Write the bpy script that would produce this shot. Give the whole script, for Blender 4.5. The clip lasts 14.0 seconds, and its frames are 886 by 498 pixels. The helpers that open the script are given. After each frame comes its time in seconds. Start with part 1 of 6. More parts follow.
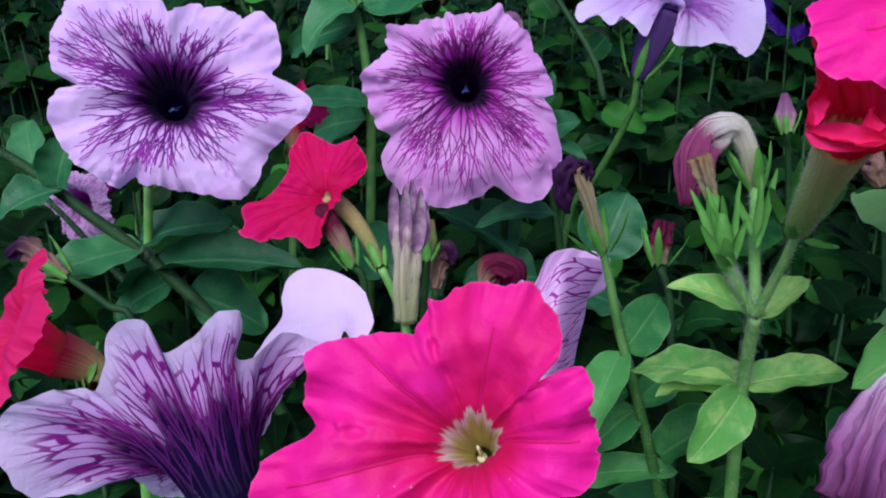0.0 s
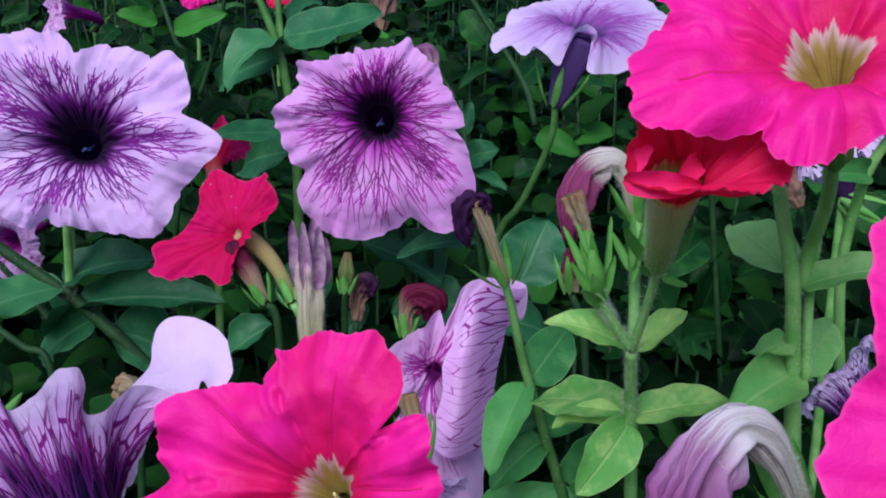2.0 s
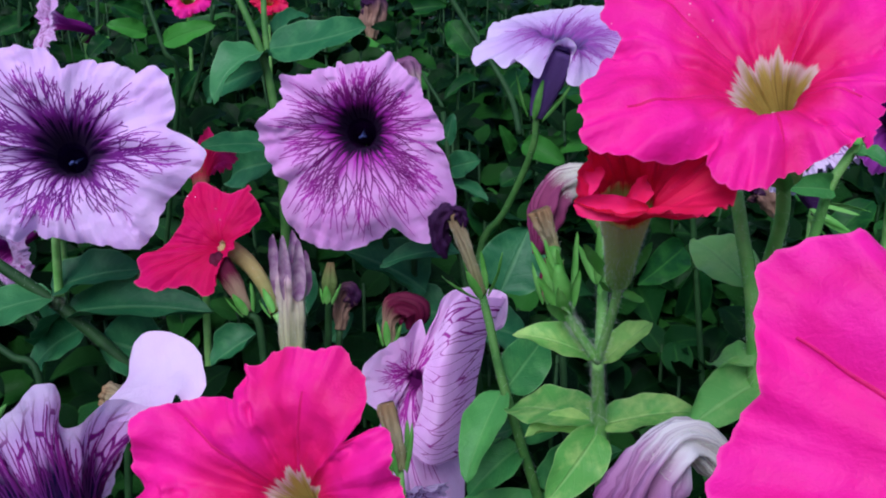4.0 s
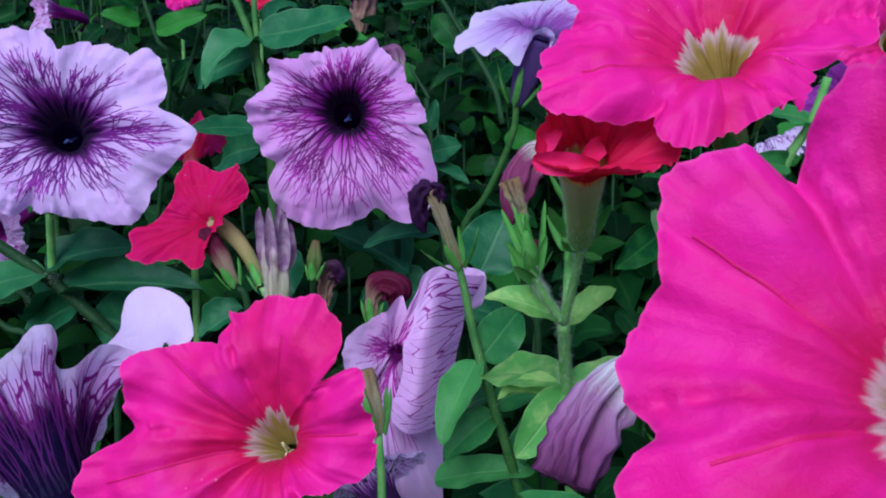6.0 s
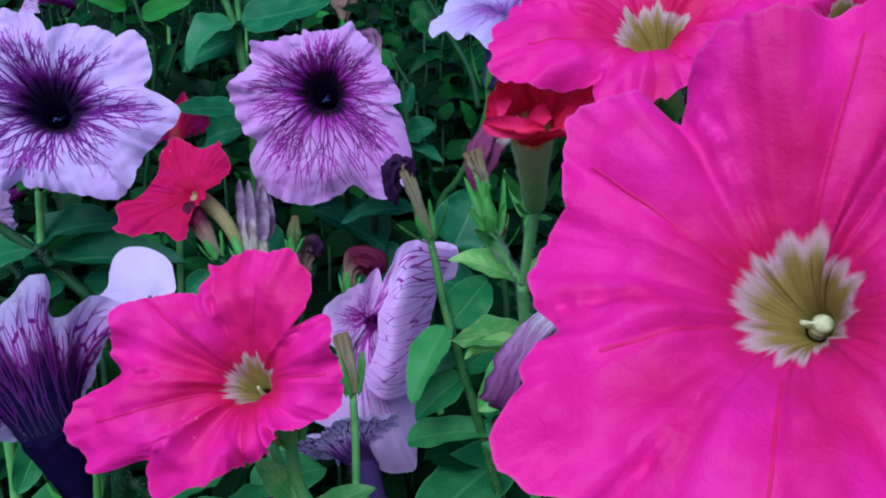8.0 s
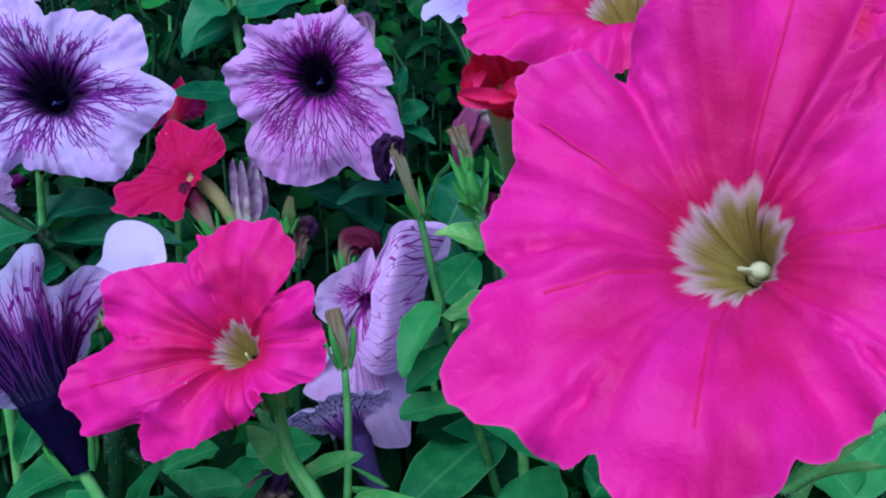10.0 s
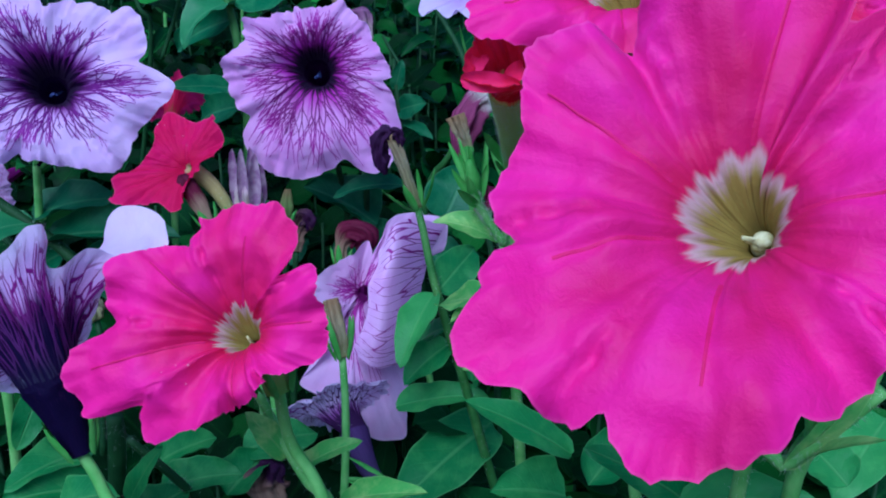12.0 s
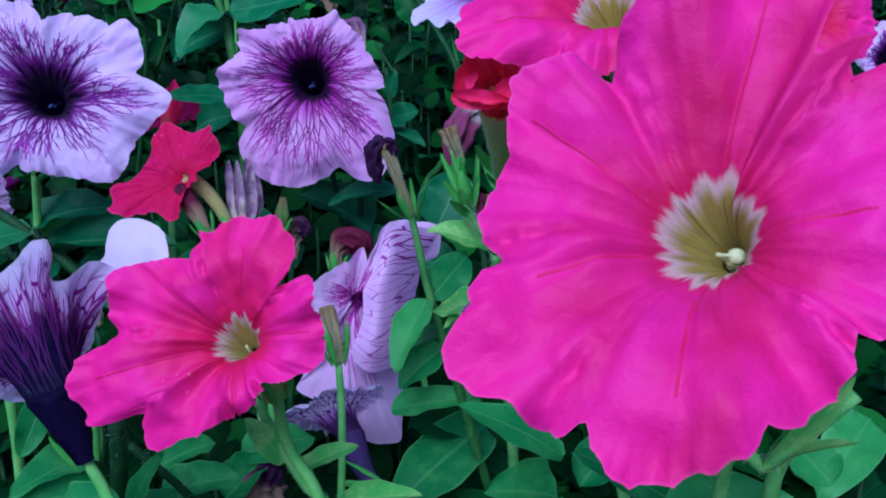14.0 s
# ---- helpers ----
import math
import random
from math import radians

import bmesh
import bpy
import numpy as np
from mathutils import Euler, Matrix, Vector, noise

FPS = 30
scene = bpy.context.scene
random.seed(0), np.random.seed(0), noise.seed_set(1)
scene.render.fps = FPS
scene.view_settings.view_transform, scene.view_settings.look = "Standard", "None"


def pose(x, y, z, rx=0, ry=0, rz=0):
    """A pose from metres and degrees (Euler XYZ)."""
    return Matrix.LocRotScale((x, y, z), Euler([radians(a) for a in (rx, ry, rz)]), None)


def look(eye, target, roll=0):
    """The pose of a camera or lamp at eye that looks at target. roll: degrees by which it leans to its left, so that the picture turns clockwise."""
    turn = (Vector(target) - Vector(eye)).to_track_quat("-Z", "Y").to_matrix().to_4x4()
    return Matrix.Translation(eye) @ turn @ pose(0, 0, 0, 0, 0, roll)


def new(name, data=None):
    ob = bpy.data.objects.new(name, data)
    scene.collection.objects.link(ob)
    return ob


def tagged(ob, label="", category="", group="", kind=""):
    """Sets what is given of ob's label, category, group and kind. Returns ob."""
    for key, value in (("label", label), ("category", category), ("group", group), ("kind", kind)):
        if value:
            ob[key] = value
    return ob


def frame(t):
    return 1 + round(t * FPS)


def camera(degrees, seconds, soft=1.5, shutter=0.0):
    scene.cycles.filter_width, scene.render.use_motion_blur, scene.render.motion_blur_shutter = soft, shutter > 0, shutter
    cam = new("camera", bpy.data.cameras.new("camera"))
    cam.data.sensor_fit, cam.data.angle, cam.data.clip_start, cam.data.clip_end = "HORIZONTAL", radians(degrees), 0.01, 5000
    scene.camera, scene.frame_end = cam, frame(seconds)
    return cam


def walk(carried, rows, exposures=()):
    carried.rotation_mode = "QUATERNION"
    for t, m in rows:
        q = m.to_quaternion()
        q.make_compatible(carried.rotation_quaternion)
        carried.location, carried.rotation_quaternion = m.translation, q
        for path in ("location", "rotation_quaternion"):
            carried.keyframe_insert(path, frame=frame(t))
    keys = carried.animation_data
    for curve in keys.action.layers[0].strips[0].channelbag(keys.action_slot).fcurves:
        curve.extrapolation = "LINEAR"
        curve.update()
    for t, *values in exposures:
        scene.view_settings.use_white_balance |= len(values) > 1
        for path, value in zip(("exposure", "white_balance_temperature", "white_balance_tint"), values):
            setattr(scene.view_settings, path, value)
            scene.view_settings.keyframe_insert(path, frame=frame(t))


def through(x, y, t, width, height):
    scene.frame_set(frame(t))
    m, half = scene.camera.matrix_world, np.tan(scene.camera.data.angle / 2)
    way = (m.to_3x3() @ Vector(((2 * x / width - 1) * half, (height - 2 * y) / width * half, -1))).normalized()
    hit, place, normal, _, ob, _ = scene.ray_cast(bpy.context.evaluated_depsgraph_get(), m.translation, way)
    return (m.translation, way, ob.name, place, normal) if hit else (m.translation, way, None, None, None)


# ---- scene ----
cam = camera(53.0, 14.0, 2.0)
PATH = [
    (0, (-0.00000, -0.00000, 0.42000), (-0.00000, 0.28191, 0.31739), 0.000),
    (0.5, (0.00654, -0.00185, 0.42273), (0.00758, 0.28022, 0.32058), -0.332),
    (1, (0.01365, -0.00141, 0.42461), (0.01553, 0.28087, 0.32307), -0.699),
    (1.5, (0.02004, 0.00037, 0.42495), (0.02332, 0.28327, 0.32518), -1.015),
    (2, (0.02309, -0.00001, 0.42542), (0.02872, 0.28362, 0.32784), -1.018),
    (2.5, (0.02410, -0.00072, 0.42704), (0.03111, 0.28335, 0.33083), -1.000),
    (3, (0.02683, -0.00103, 0.43007), (0.03177, 0.28270, 0.33275), -1.431),
    (5.5, (0.03074, -0.01501, 0.42712), (0.03926, 0.26901, 0.33089), -0.494),
    (6, (0.03266, -0.01908, 0.42572), (0.04152, 0.26496, 0.32957), -0.461),
    (6.5, (0.03573, -0.02431, 0.42576), (0.04370, 0.25952, 0.32895), -0.582),
    (7, (0.03691, -0.02846, 0.42563), (0.04600, 0.25505, 0.32796), -0.473),
    (7.5, (0.03655, -0.03194, 0.42552), (0.04829, 0.25111, 0.32682), -0.104),
    (8, (0.03742, -0.03623, 0.42396), (0.05029, 0.24692, 0.32568), -0.140),
    (10.5, (0.04341, -0.04456, 0.42101), (0.05350, 0.23764, 0.31970), -0.633),
    (11, (0.04351, -0.04547, 0.42018), (0.05351, 0.23686, 0.31926), -0.575),
    (11.5, (0.04213, -0.04641, 0.41994), (0.05370, 0.23578, 0.31879), -0.377),
    (12, (0.04060, -0.04662, 0.41808), (0.05392, 0.23602, 0.31842), -0.142),
    (12.5, (0.04111, -0.04645, 0.41819), (0.05439, 0.23624, 0.31864), -0.353),
    (13, (0.04056, -0.04786, 0.41969), (0.05482, 0.23490, 0.32046), -0.308),
    (13.5, (0.04007, -0.04975, 0.42171), (0.05547, 0.23278, 0.32202), -0.405),
    (14, (0.04073, -0.05169, 0.42225), (0.05599, 0.23090, 0.32270), -0.416),
]
EXPOSURES = [(0, 0.50, 5600, 13), (3.2, 0.50, 5600, 13), (5.5, 0.38, 5250, 9), (8, 0.30, 4720, 3), (14, 0.34, 4450, 1)]
walk(cam, [(t, look(eye, target, roll)) for t, eye, target, roll in PATH], EXPOSURES)

# ---- sky and sun: soft daylight in open shade ----
world = bpy.data.worlds.new("sky")
scene.world = world
world.use_nodes = True
wt = world.node_tree
sky = wt.nodes.new("ShaderNodeTexSky")
sky.sky_type = 'NISHITA'
sky.sun_disc = False
sky.sun_elevation = radians(48)
sky.sun_rotation = radians(200)
wt.links.new(sky.outputs[0], wt.nodes["Background"].inputs[0])
wt.nodes["Background"].inputs[1].default_value = 0.085
sun_data = bpy.data.lights.new("sun", 'SUN')
sun_data.energy = 2.7
sun_data.angle = radians(40)
sun_data.color = (1.0, 0.96, 0.92)
sun = new("sun", sun_data)
sun.matrix_world = look((-0.45, -1.35, 2.15), (0.05, 0.25, 0.3))


# ---- materials ----
def material(name):
    m = bpy.data.materials.new(name)
    m.use_nodes = True
    nt = m.node_tree
    nt.nodes.clear()
    return m, nt


def node(nt, kind, values=(), **attrs):
    n = nt.nodes.new("ShaderNode" + kind)
    for k, v in attrs.items():
        setattr(n, k, v)
    for k, v in (values.items() if isinstance(values, dict) else enumerate(values)):
        if v is None:
            continue
        if isinstance(v, bpy.types.NodeSocket):
            nt.links.new(v, n.inputs[k])
        else:
            n.inputs[k].default_value = v
    return n


def math_(nt, op, a, b=0.0, c=0.0, clamp=False):
    return node(nt, "Math", (a, b, c), operation=op, use_clamp=clamp).outputs[0]


def mix(nt, fac, a, b, blend='MIX'):
    n = nt.nodes.new("ShaderNodeMix")
    n.data_type, n.blend_type = 'RGBA', blend
    for i, v in ((0, fac), (6, a), (7, b)):
        if isinstance(v, bpy.types.NodeSocket):
            nt.links.new(v, n.inputs[i])
        else:
            n.inputs[i].default_value = v if i == 0 else (*v[:3], 1)
    return n.outputs[2]


def step(nt, value, lo, hi):
    n = node(nt, "MapRange", (value, lo, hi, 0.0, 1.0), interpolation_type='SMOOTHSTEP')
    return n.outputs[0]


def surface(nt, colour, rough, through=0.0, bump=None, bump_size=0.0, sheen=0.0, spec=0.35):
    out = nt.nodes.new("ShaderNodeOutputMaterial")
    p = node(nt, "BsdfPrincipled", {"Base Color": colour, "Roughness": rough, "Specular IOR Level": spec, "Sheen Weight": sheen})
    normal = None
    if bump is not None:
        b = node(nt, "Bump", {"Strength": 1.0, "Distance": bump_size, "Height": bump})
        normal = b.outputs[0]
        nt.links.new(normal, p.inputs["Normal"])
    if through:
        tr = node(nt, "BsdfTranslucent", {"Color": colour})
        if normal is not None:
            nt.links.new(normal, tr.inputs["Normal"])
        m = node(nt, "MixShader", (through, p.outputs[0], tr.outputs[0]))
        nt.links.new(m.outputs[0], out.inputs[0])
    else:
        nt.links.new(p.outputs[0], out.inputs[0])


def petal_base(name):
    """polar: (cos, sin, radius) over the corolla; radius is below 0 in the tube, 0 at the mouth, 1 at the rim."""
    m, nt = material(name)
    polar = node(nt, "Attribute", attribute_name="polar")
    sep = node(nt, "SeparateXYZ", (polar.outputs["Vector"],))
    rho = sep.outputs[2]
    coord = node(nt, "TexCoord").outputs["Object"]
    return m, nt, polar.outputs["Vector"], sep, rho, coord


def stretched(nt, polar, around, out):
    return node(nt, "Mapping", {"Vector": polar, "Scale": (around, around, out)}).outputs[0]


def veined_petal(name, pale, flush, ring, dark, dark_to, ring_to, ragged=0.6, net=None, up=0.0, rim=0.25, rim_from=0.98):
    m, nt, polar, sep, rho, coord = petal_base(name)
    streak = node(nt, "TexNoise", {"Vector": stretched(nt, polar, 9, 1.2), "Scale": 1.0, "Detail": 4.0}).outputs[0]
    soft = node(nt, "TexNoise", {"Vector": coord, "Scale": 70.0, "Detail": 3.0}).outputs[0]
    r = math_(nt, 'ADD', rho, math_(nt, 'MULTIPLY', math_(nt, 'SUBTRACT', streak, 0.5), -ragged))
    r = math_(nt, 'SUBTRACT', r, math_(nt, 'MULTIPLY', sep.outputs[1], up))
    base = mix(nt, step(nt, soft, 0.35, 0.7), pale, flush)
    c = mix(nt, step(nt, r, ring_to, ring_to * 0.35), base, ring)
    c = mix(nt, step(nt, r, dark_to, dark_to * (0.68 if net else 0.45)), c, dark)
    fine = node(nt, "TexNoise", {"Vector": stretched(nt, polar, 26, 3.0), "Scale": 1.0, "Detail": 5.0}).outputs[0]
    c = mix(nt, math_(nt, 'MULTIPLY', step(nt, fine, 0.5, 0.8), 0.07), c, ring)
    if net:
        around, along, lo, hi, tint, thick = net
        wander = node(nt, "TexNoise", {"Vector": stretched(nt, polar, 5, 5), "Scale": 1.0, "Detail": 2.0}).outputs[1]
        place = node(nt, "MixRGB", (0.28, stretched(nt, polar, around, along), wander), blend_type='ADD').outputs[0]
        cell = node(nt, "TexVoronoi", {"Vector": place, "Scale": 1.0}, feature='DISTANCE_TO_EDGE').outputs["Distance"]
        broad = node(nt, "MapRange", (rho, lo, hi, thick, thick * 0.4)).outputs[0]
        line = step(nt, cell, broad, math_(nt, 'MULTIPLY', broad, 0.55))
        line = math_(nt, 'MULTIPLY', line, step(nt, r, hi + 0.04, hi - 0.12))
        ink = mix(nt, step(nt, rho, lo + 0.1, hi), dark, tint)
        c = mix(nt, line, c, ink)
    c = mix(nt, math_(nt, 'MULTIPLY', step(nt, rho, rim_from, 0.997), rim), c, (0.92, 0.78, 0.96))
    crepe = node(nt, "TexNoise", {"Vector": coord, "Scale": 260.0, "Detail": 6.0, "Roughness": 0.65}).outputs[0]
    bump = math_(nt, 'ADD', math_(nt, 'MULTIPLY', fine, 0.2), math_(nt, 'MULTIPLY', crepe, 0.8))
    surface(nt, c, 0.62, 0.38, bump, 0.0007, 0.0, 0.1)
    return m


def plain_petal(name, colour, deep, edge, throat, star, star_to, through=0.25, specks=0.35, spec=0.2, comb=0.10, fade=0.03):
    m, nt, polar, sep, rho, coord = petal_base(name)
    streak = node(nt, "TexNoise", {"Vector": stretched(nt, polar, 10, 0.8), "Scale": 1.0, "Detail": 5.0}).outputs[0]
    fine = node(nt, "TexNoise", {"Vector": stretched(nt, polar, 15, 1.2), "Scale": 1.0, "Detail": 4.0}).outputs[0]
    soft = node(nt, "TexNoise", {"Vector": coord, "Scale": 60.0, "Detail": 3.0}).outputs[0]
    star8 = node(nt, "TexNoise", {"Vector": stretched(nt, polar, 3.2, 0.2), "Scale": 1.0, "Detail": 2.0}).outputs[0]
    jag = math_(nt, 'ADD', math_(nt, 'MULTIPLY', math_(nt, 'SUBTRACT', fine, 0.5), comb), math_(nt, 'MULTIPLY', math_(nt, 'SUBTRACT', star8, 0.5), 0.24))
    r = math_(nt, 'SUBTRACT', math_(nt, 'ADD', rho, jag), math_(nt, 'MULTIPLY', sep.outputs[1], 0.035))
    c = mix(nt, step(nt, soft, 0.35, 0.7), colour, edge)
    c = mix(nt, math_(nt, 'MULTIPLY', step(nt, math_(nt, 'ADD', rho, math_(nt, 'MULTIPLY', math_(nt, 'SUBTRACT', soft, 0.5), 0.9)), 0.75, 0.05), 0.85), c, deep)
    c = mix(nt, math_(nt, 'MULTIPLY', step(nt, streak, 0.5, 0.8), 0.08), c, deep)
    c = mix(nt, step(nt, r, star_to, star_to - fade), c, star)
    line = step(nt, fine, 0.52, 0.66)
    inner = mix(nt, math_(nt, 'MULTIPLY', line, 0.6), throat, (throat[0] * 0.45, throat[1] * 0.38, throat[2] * 0.4))
    c = mix(nt, step(nt, r, star_to - fade * 0.7, star_to - 0.07 - fade), c, inner)
    broad = node(nt, "TexNoise", {"Vector": stretched(nt, polar, 1.5, 1.6), "Scale": 1.0, "Detail": 2.0}).outputs[0]
    c = mix(nt, math_(nt, 'MULTIPLY', math_(nt, 'MULTIPLY', step(nt, broad, 0.46, 0.70), step(nt, rho, 0.16, 0.3)), 0.5), c, deep)
    speck = node(nt, "TexVoronoi", {"Vector": coord, "Scale": 420.0}).outputs["Distance"]
    rare = node(nt, "TexNoise", {"Vector": coord, "Scale": 95.0, "Detail": 1.0}).outputs[0]
    c = mix(nt, math_(nt, 'MULTIPLY', math_(nt, 'MULTIPLY', step(nt, speck, 0.12, 0.06), step(nt, rare, 0.60, 0.66)), specks), c, (0.9, 0.6, 0.75))
    c = mix(nt, math_(nt, 'MULTIPLY', step(nt, rho, 0.98, 0.997), 0.08), c, (0.95, 0.4, 0.62))
    crepe = node(nt, "TexNoise", {"Vector": coord, "Scale": 300.0, "Detail": 6.0, "Roughness": 0.62}).outputs[0]
    bump = math_(nt, 'ADD', math_(nt, 'MULTIPLY', fine, 0.12), math_(nt, 'MULTIPLY', crepe, 0.7))
    surface(nt, c, 0.55, through, bump, 0.0006, 0.0, spec)
    return m


def leaf_material(name, dark, light, rib, mottle=0.5, through=0.22, vary=0.35, spec=0.2):
    m, nt = material(name)
    uv = node(nt, "TexCoord").outputs["UV"]
    sep = node(nt, "SeparateXYZ", (uv,))
    u, v = sep.outputs[0], sep.outputs[1]
    coord = node(nt, "TexCoord").outputs["Object"]
    rnd = node(nt, "ObjectInfo").outputs["Random"]
    isl = node(nt, "NewGeometry").outputs["Random Per Island"]
    across = math_(nt, 'ABSOLUTE', math_(nt, 'SUBTRACT', v, 0.5))
    wob = node(nt, "TexNoise", {"Vector": coord, "Scale": 180.0, "Detail": 2.0}).outputs[0]
    phase = math_(nt, 'ADD', math_(nt, 'SUBTRACT', math_(nt, 'MULTIPLY', u, 6.5), math_(nt, 'MULTIPLY', across, 4.2)), math_(nt, 'MULTIPLY', wob, 0.25))
    saw = math_(nt, 'ABSOLUTE', math_(nt, 'SUBTRACT', math_(nt, 'FRACT', phase), 0.5))
    side = step(nt, saw, 0.09, 0.02)
    mid = step(nt, across, 0.045, 0.012)
    veins = math_(nt, 'MAXIMUM', math_(nt, 'MULTIPLY', side, 0.16), math_(nt, 'MULTIPLY', mid, 0.8))
    n1 = node(nt, "TexNoise", {"Vector": coord, "Scale": 130.0, "Detail": 4.0, "Roughness": 0.6}).outputs[0]
    n2 = node(nt, "TexNoise", {"Vector": coord, "Scale": 900.0, "Detail": 3.0}).outputs[0]
    blot = step(nt, math_(nt, 'ADD', n1, math_(nt, 'MULTIPLY', saw, mottle * 0.12)), 0.42, 0.72)
    c = mix(nt, math_(nt, 'MULTIPLY', blot, mottle), dark, light)
    tone = math_(nt, 'FRACT', math_(nt, 'ADD', rnd, isl))
    c = mix(nt, math_(nt, 'MULTIPLY', tone, vary), c, (dark[0] * 0.45, dark[1] * 0.45, dark[2] * 0.7))
    c = mix(nt, math_(nt, 'MULTIPLY', step(nt, tone, 0.35, 0.05), vary), c, light)
    c = mix(nt, math_(nt, 'MULTIPLY', veins, 0.35), c, rib)
    rim = step(nt, across, 0.46, 0.5)
    c = mix(nt, math_(nt, 'MULTIPLY', rim, 0.45), c, rib)
    bump = math_(nt, 'SUBTRACT', math_(nt, 'MULTIPLY', n2, 0.35), math_(nt, 'MULTIPLY', veins, 0.45))
    surface(nt, c, 0.44, through, bump, 0.0005, 0.0, spec)
    return m


def skin_material(name, a, b, scale=160.0, rough=0.6, through=0.1, sheen=0.0):
    m, nt = material(name)
    coord = node(nt, "TexCoord").outputs["Object"]
    n1 = node(nt, "TexNoise", {"Vector": coord, "Scale": scale, "Detail": 4.0}).outputs[0]
    n2 = node(nt, "TexNoise", {"Vector": coord, "Scale": scale * 8, "Detail": 3.0}).outputs[0]
    c = mix(nt, step(nt, n1, 0.35, 0.65), a, b)
    c = mix(nt, math_(nt, 'MULTIPLY', step(nt, n2, 0.5, 0.75), 0.3), c, (b[0] * 0.6, b[1] * 0.6, b[2] * 0.6))
    surface(nt, c, rough, through, n2, 0.00012, sheen, 0.2)
    return m


def graded_material(name, stops, streak_dark=0.5, around=14, rough=0.65):
    """Colour along a tube or a wilted flower, by the third number of polar (0 at its base, 1 at its end)."""
    m, nt, polar, sep, rho, coord = petal_base(name)
    n1 = node(nt, "TexNoise", {"Vector": stretched(nt, polar, around, 0.7), "Scale": 1.0, "Detail": 4.0}).outputs[0]
    n2 = node(nt, "TexNoise", {"Vector": coord, "Scale": 500.0, "Detail": 3.0}).outputs[0]
    r = math_(nt, 'ADD', rho, math_(nt, 'MULTIPLY', math_(nt, 'SUBTRACT', n1, 0.5), 0.25))
    ramp = node(nt, "ValToRGB", (r,))
    el = ramp.color_ramp.elements
    while len(el) < len(stops):
        el.new(0.5)
    for e, (pos, col) in zip(el, stops):
        e.position, e.color = pos, (*col, 1)
    dark = mix(nt, 1.0, ramp.outputs[0], (0.35, 0.25, 0.35), 'MULTIPLY')
    c = mix(nt, math_(nt, 'MULTIPLY', step(nt, n1, 0.5, 0.7), streak_dark), ramp.outputs[0], dark)
    surface(nt, c, rough, 0.28, math_(nt, 'ADD', math_(nt, 'MULTIPLY', n1, 0.7), math_(nt, 'MULTIPLY', n2, 0.5)), 0.0005, 0.0, 0.2)
    return m


def vein_material(name, root, mid, end):
    m, nt, polar, sep, rho, coord = petal_base(name)
    c = mix(nt, step(nt, rho, 0.08, 0.32), root, mid)
    c = mix(nt, step(nt, rho, 0.4, 0.75), c, end)
    surface(nt, c, 0.6, 0.2)
    return m


LILAC = veined_petal("lilac_petal", (0.87, 0.57, 0.95), (0.82, 0.48, 0.92), (0.24, 0.02, 0.30), (0.010, 0.002, 0.022), 0.28, 0.46, 0.4, up=0.07)
ROSE_LILAC = veined_petal("rose_lilac_petal", (0.83, 0.41, 0.81), (0.75, 0.31, 0.73), (0.46, 0.03, 0.42), (0.010, 0.001, 0.016), 0.23, 0.55, 0.45, up=0.05)
PALE_BACK = veined_petal("pale_lilac_petal", (0.80, 0.62, 0.88), (0.72, 0.50, 0.82), (0.30, 0.08, 0.36), (0.05, 0.015, 0.08), 0.12, 0.30, 0.4, (11.0, 4.0, 0.05, 0.95, (0.34, 0.08, 0.38), 0.12))
PALE_ROSE = veined_petal("pale_rose_petal", (0.84, 0.52, 0.86), (0.78, 0.42, 0.80), (0.42, 0.04, 0.34), (0.22, 0.010, 0.18), 0.10, 0.30, 0.5, (13.0, 4.5, 0.02, 1.0, (0.46, 0.05, 0.38), 0.085))
FOLD_VEINED = veined_petal("folded_lobe_petal", (0.86, 0.54, 0.88), (0.80, 0.44, 0.82), (0.42, 0.04, 0.34), (0.22, 0.010, 0.18), 0.04, 0.12, 0.3, (15.0, 2.3, 0.1, 1.0, (0.46, 0.06, 0.40), 0.045), rim=0.5, rim_from=0.84)
VIOLET = veined_petal("violet_petal", (0.06, 0.012, 0.25), (0.04, 0.008, 0.2), (0.02, 0.003, 0.09), (0.004, 0.001, 0.02), 0.3, 0.5)
PINK = plain_petal("hot_pink_petal", (0.84, 0.009, 0.27), (0.62, 0.004, 0.07), (0.83, 0.012, 0.31), (0.40, 0.31, 0.065), (0.64, 0.45, 0.43), 0.15)
PINK_OLIVE = plain_petal("hot_pink_petal_olive_throat", (0.84, 0.009, 0.28), (0.62, 0.004, 0.07), (0.83, 0.012, 0.31), (0.36, 0.24, 0.05), (0.62, 0.42, 0.40), 0.19)
ROSY_VIOLET = veined_petal("rosy_violet_petal", (0.44, 0.06, 0.46), (0.36, 0.04, 0.40), (0.16, 0.01, 0.20), (0.02, 0.003, 0.03), 0.15, 0.4, 0.4)
PINK_LARGE = plain_petal("hot_pink_petal_large_throat", (0.83, 0.009, 0.28), (0.52, 0.003, 0.05), (0.83, 0.014, 0.34), (0.34, 0.24, 0.05), (0.63, 0.38, 0.40), 0.20, specks=0.0, comb=0.035, fade=0.045)
RED = plain_petal("crimson_petal", (0.80, 0.008, 0.085), (0.62, 0.005, 0.03), (0.82, 0.012, 0.12), (0.75, 0.50, 0.03), (0.70, 0.03, 0.08), 0.02, 0.4)
CRIMSON_CUP = plain_petal("crimson_cup_petal", (0.72, 0.005, 0.055), (0.55, 0.003, 0.02), (0.76, 0.010, 0.10), (0.58, 0.58, 0.18), (0.70, 0.10, 0.06), 0.04, 0.35, spec=0.12)
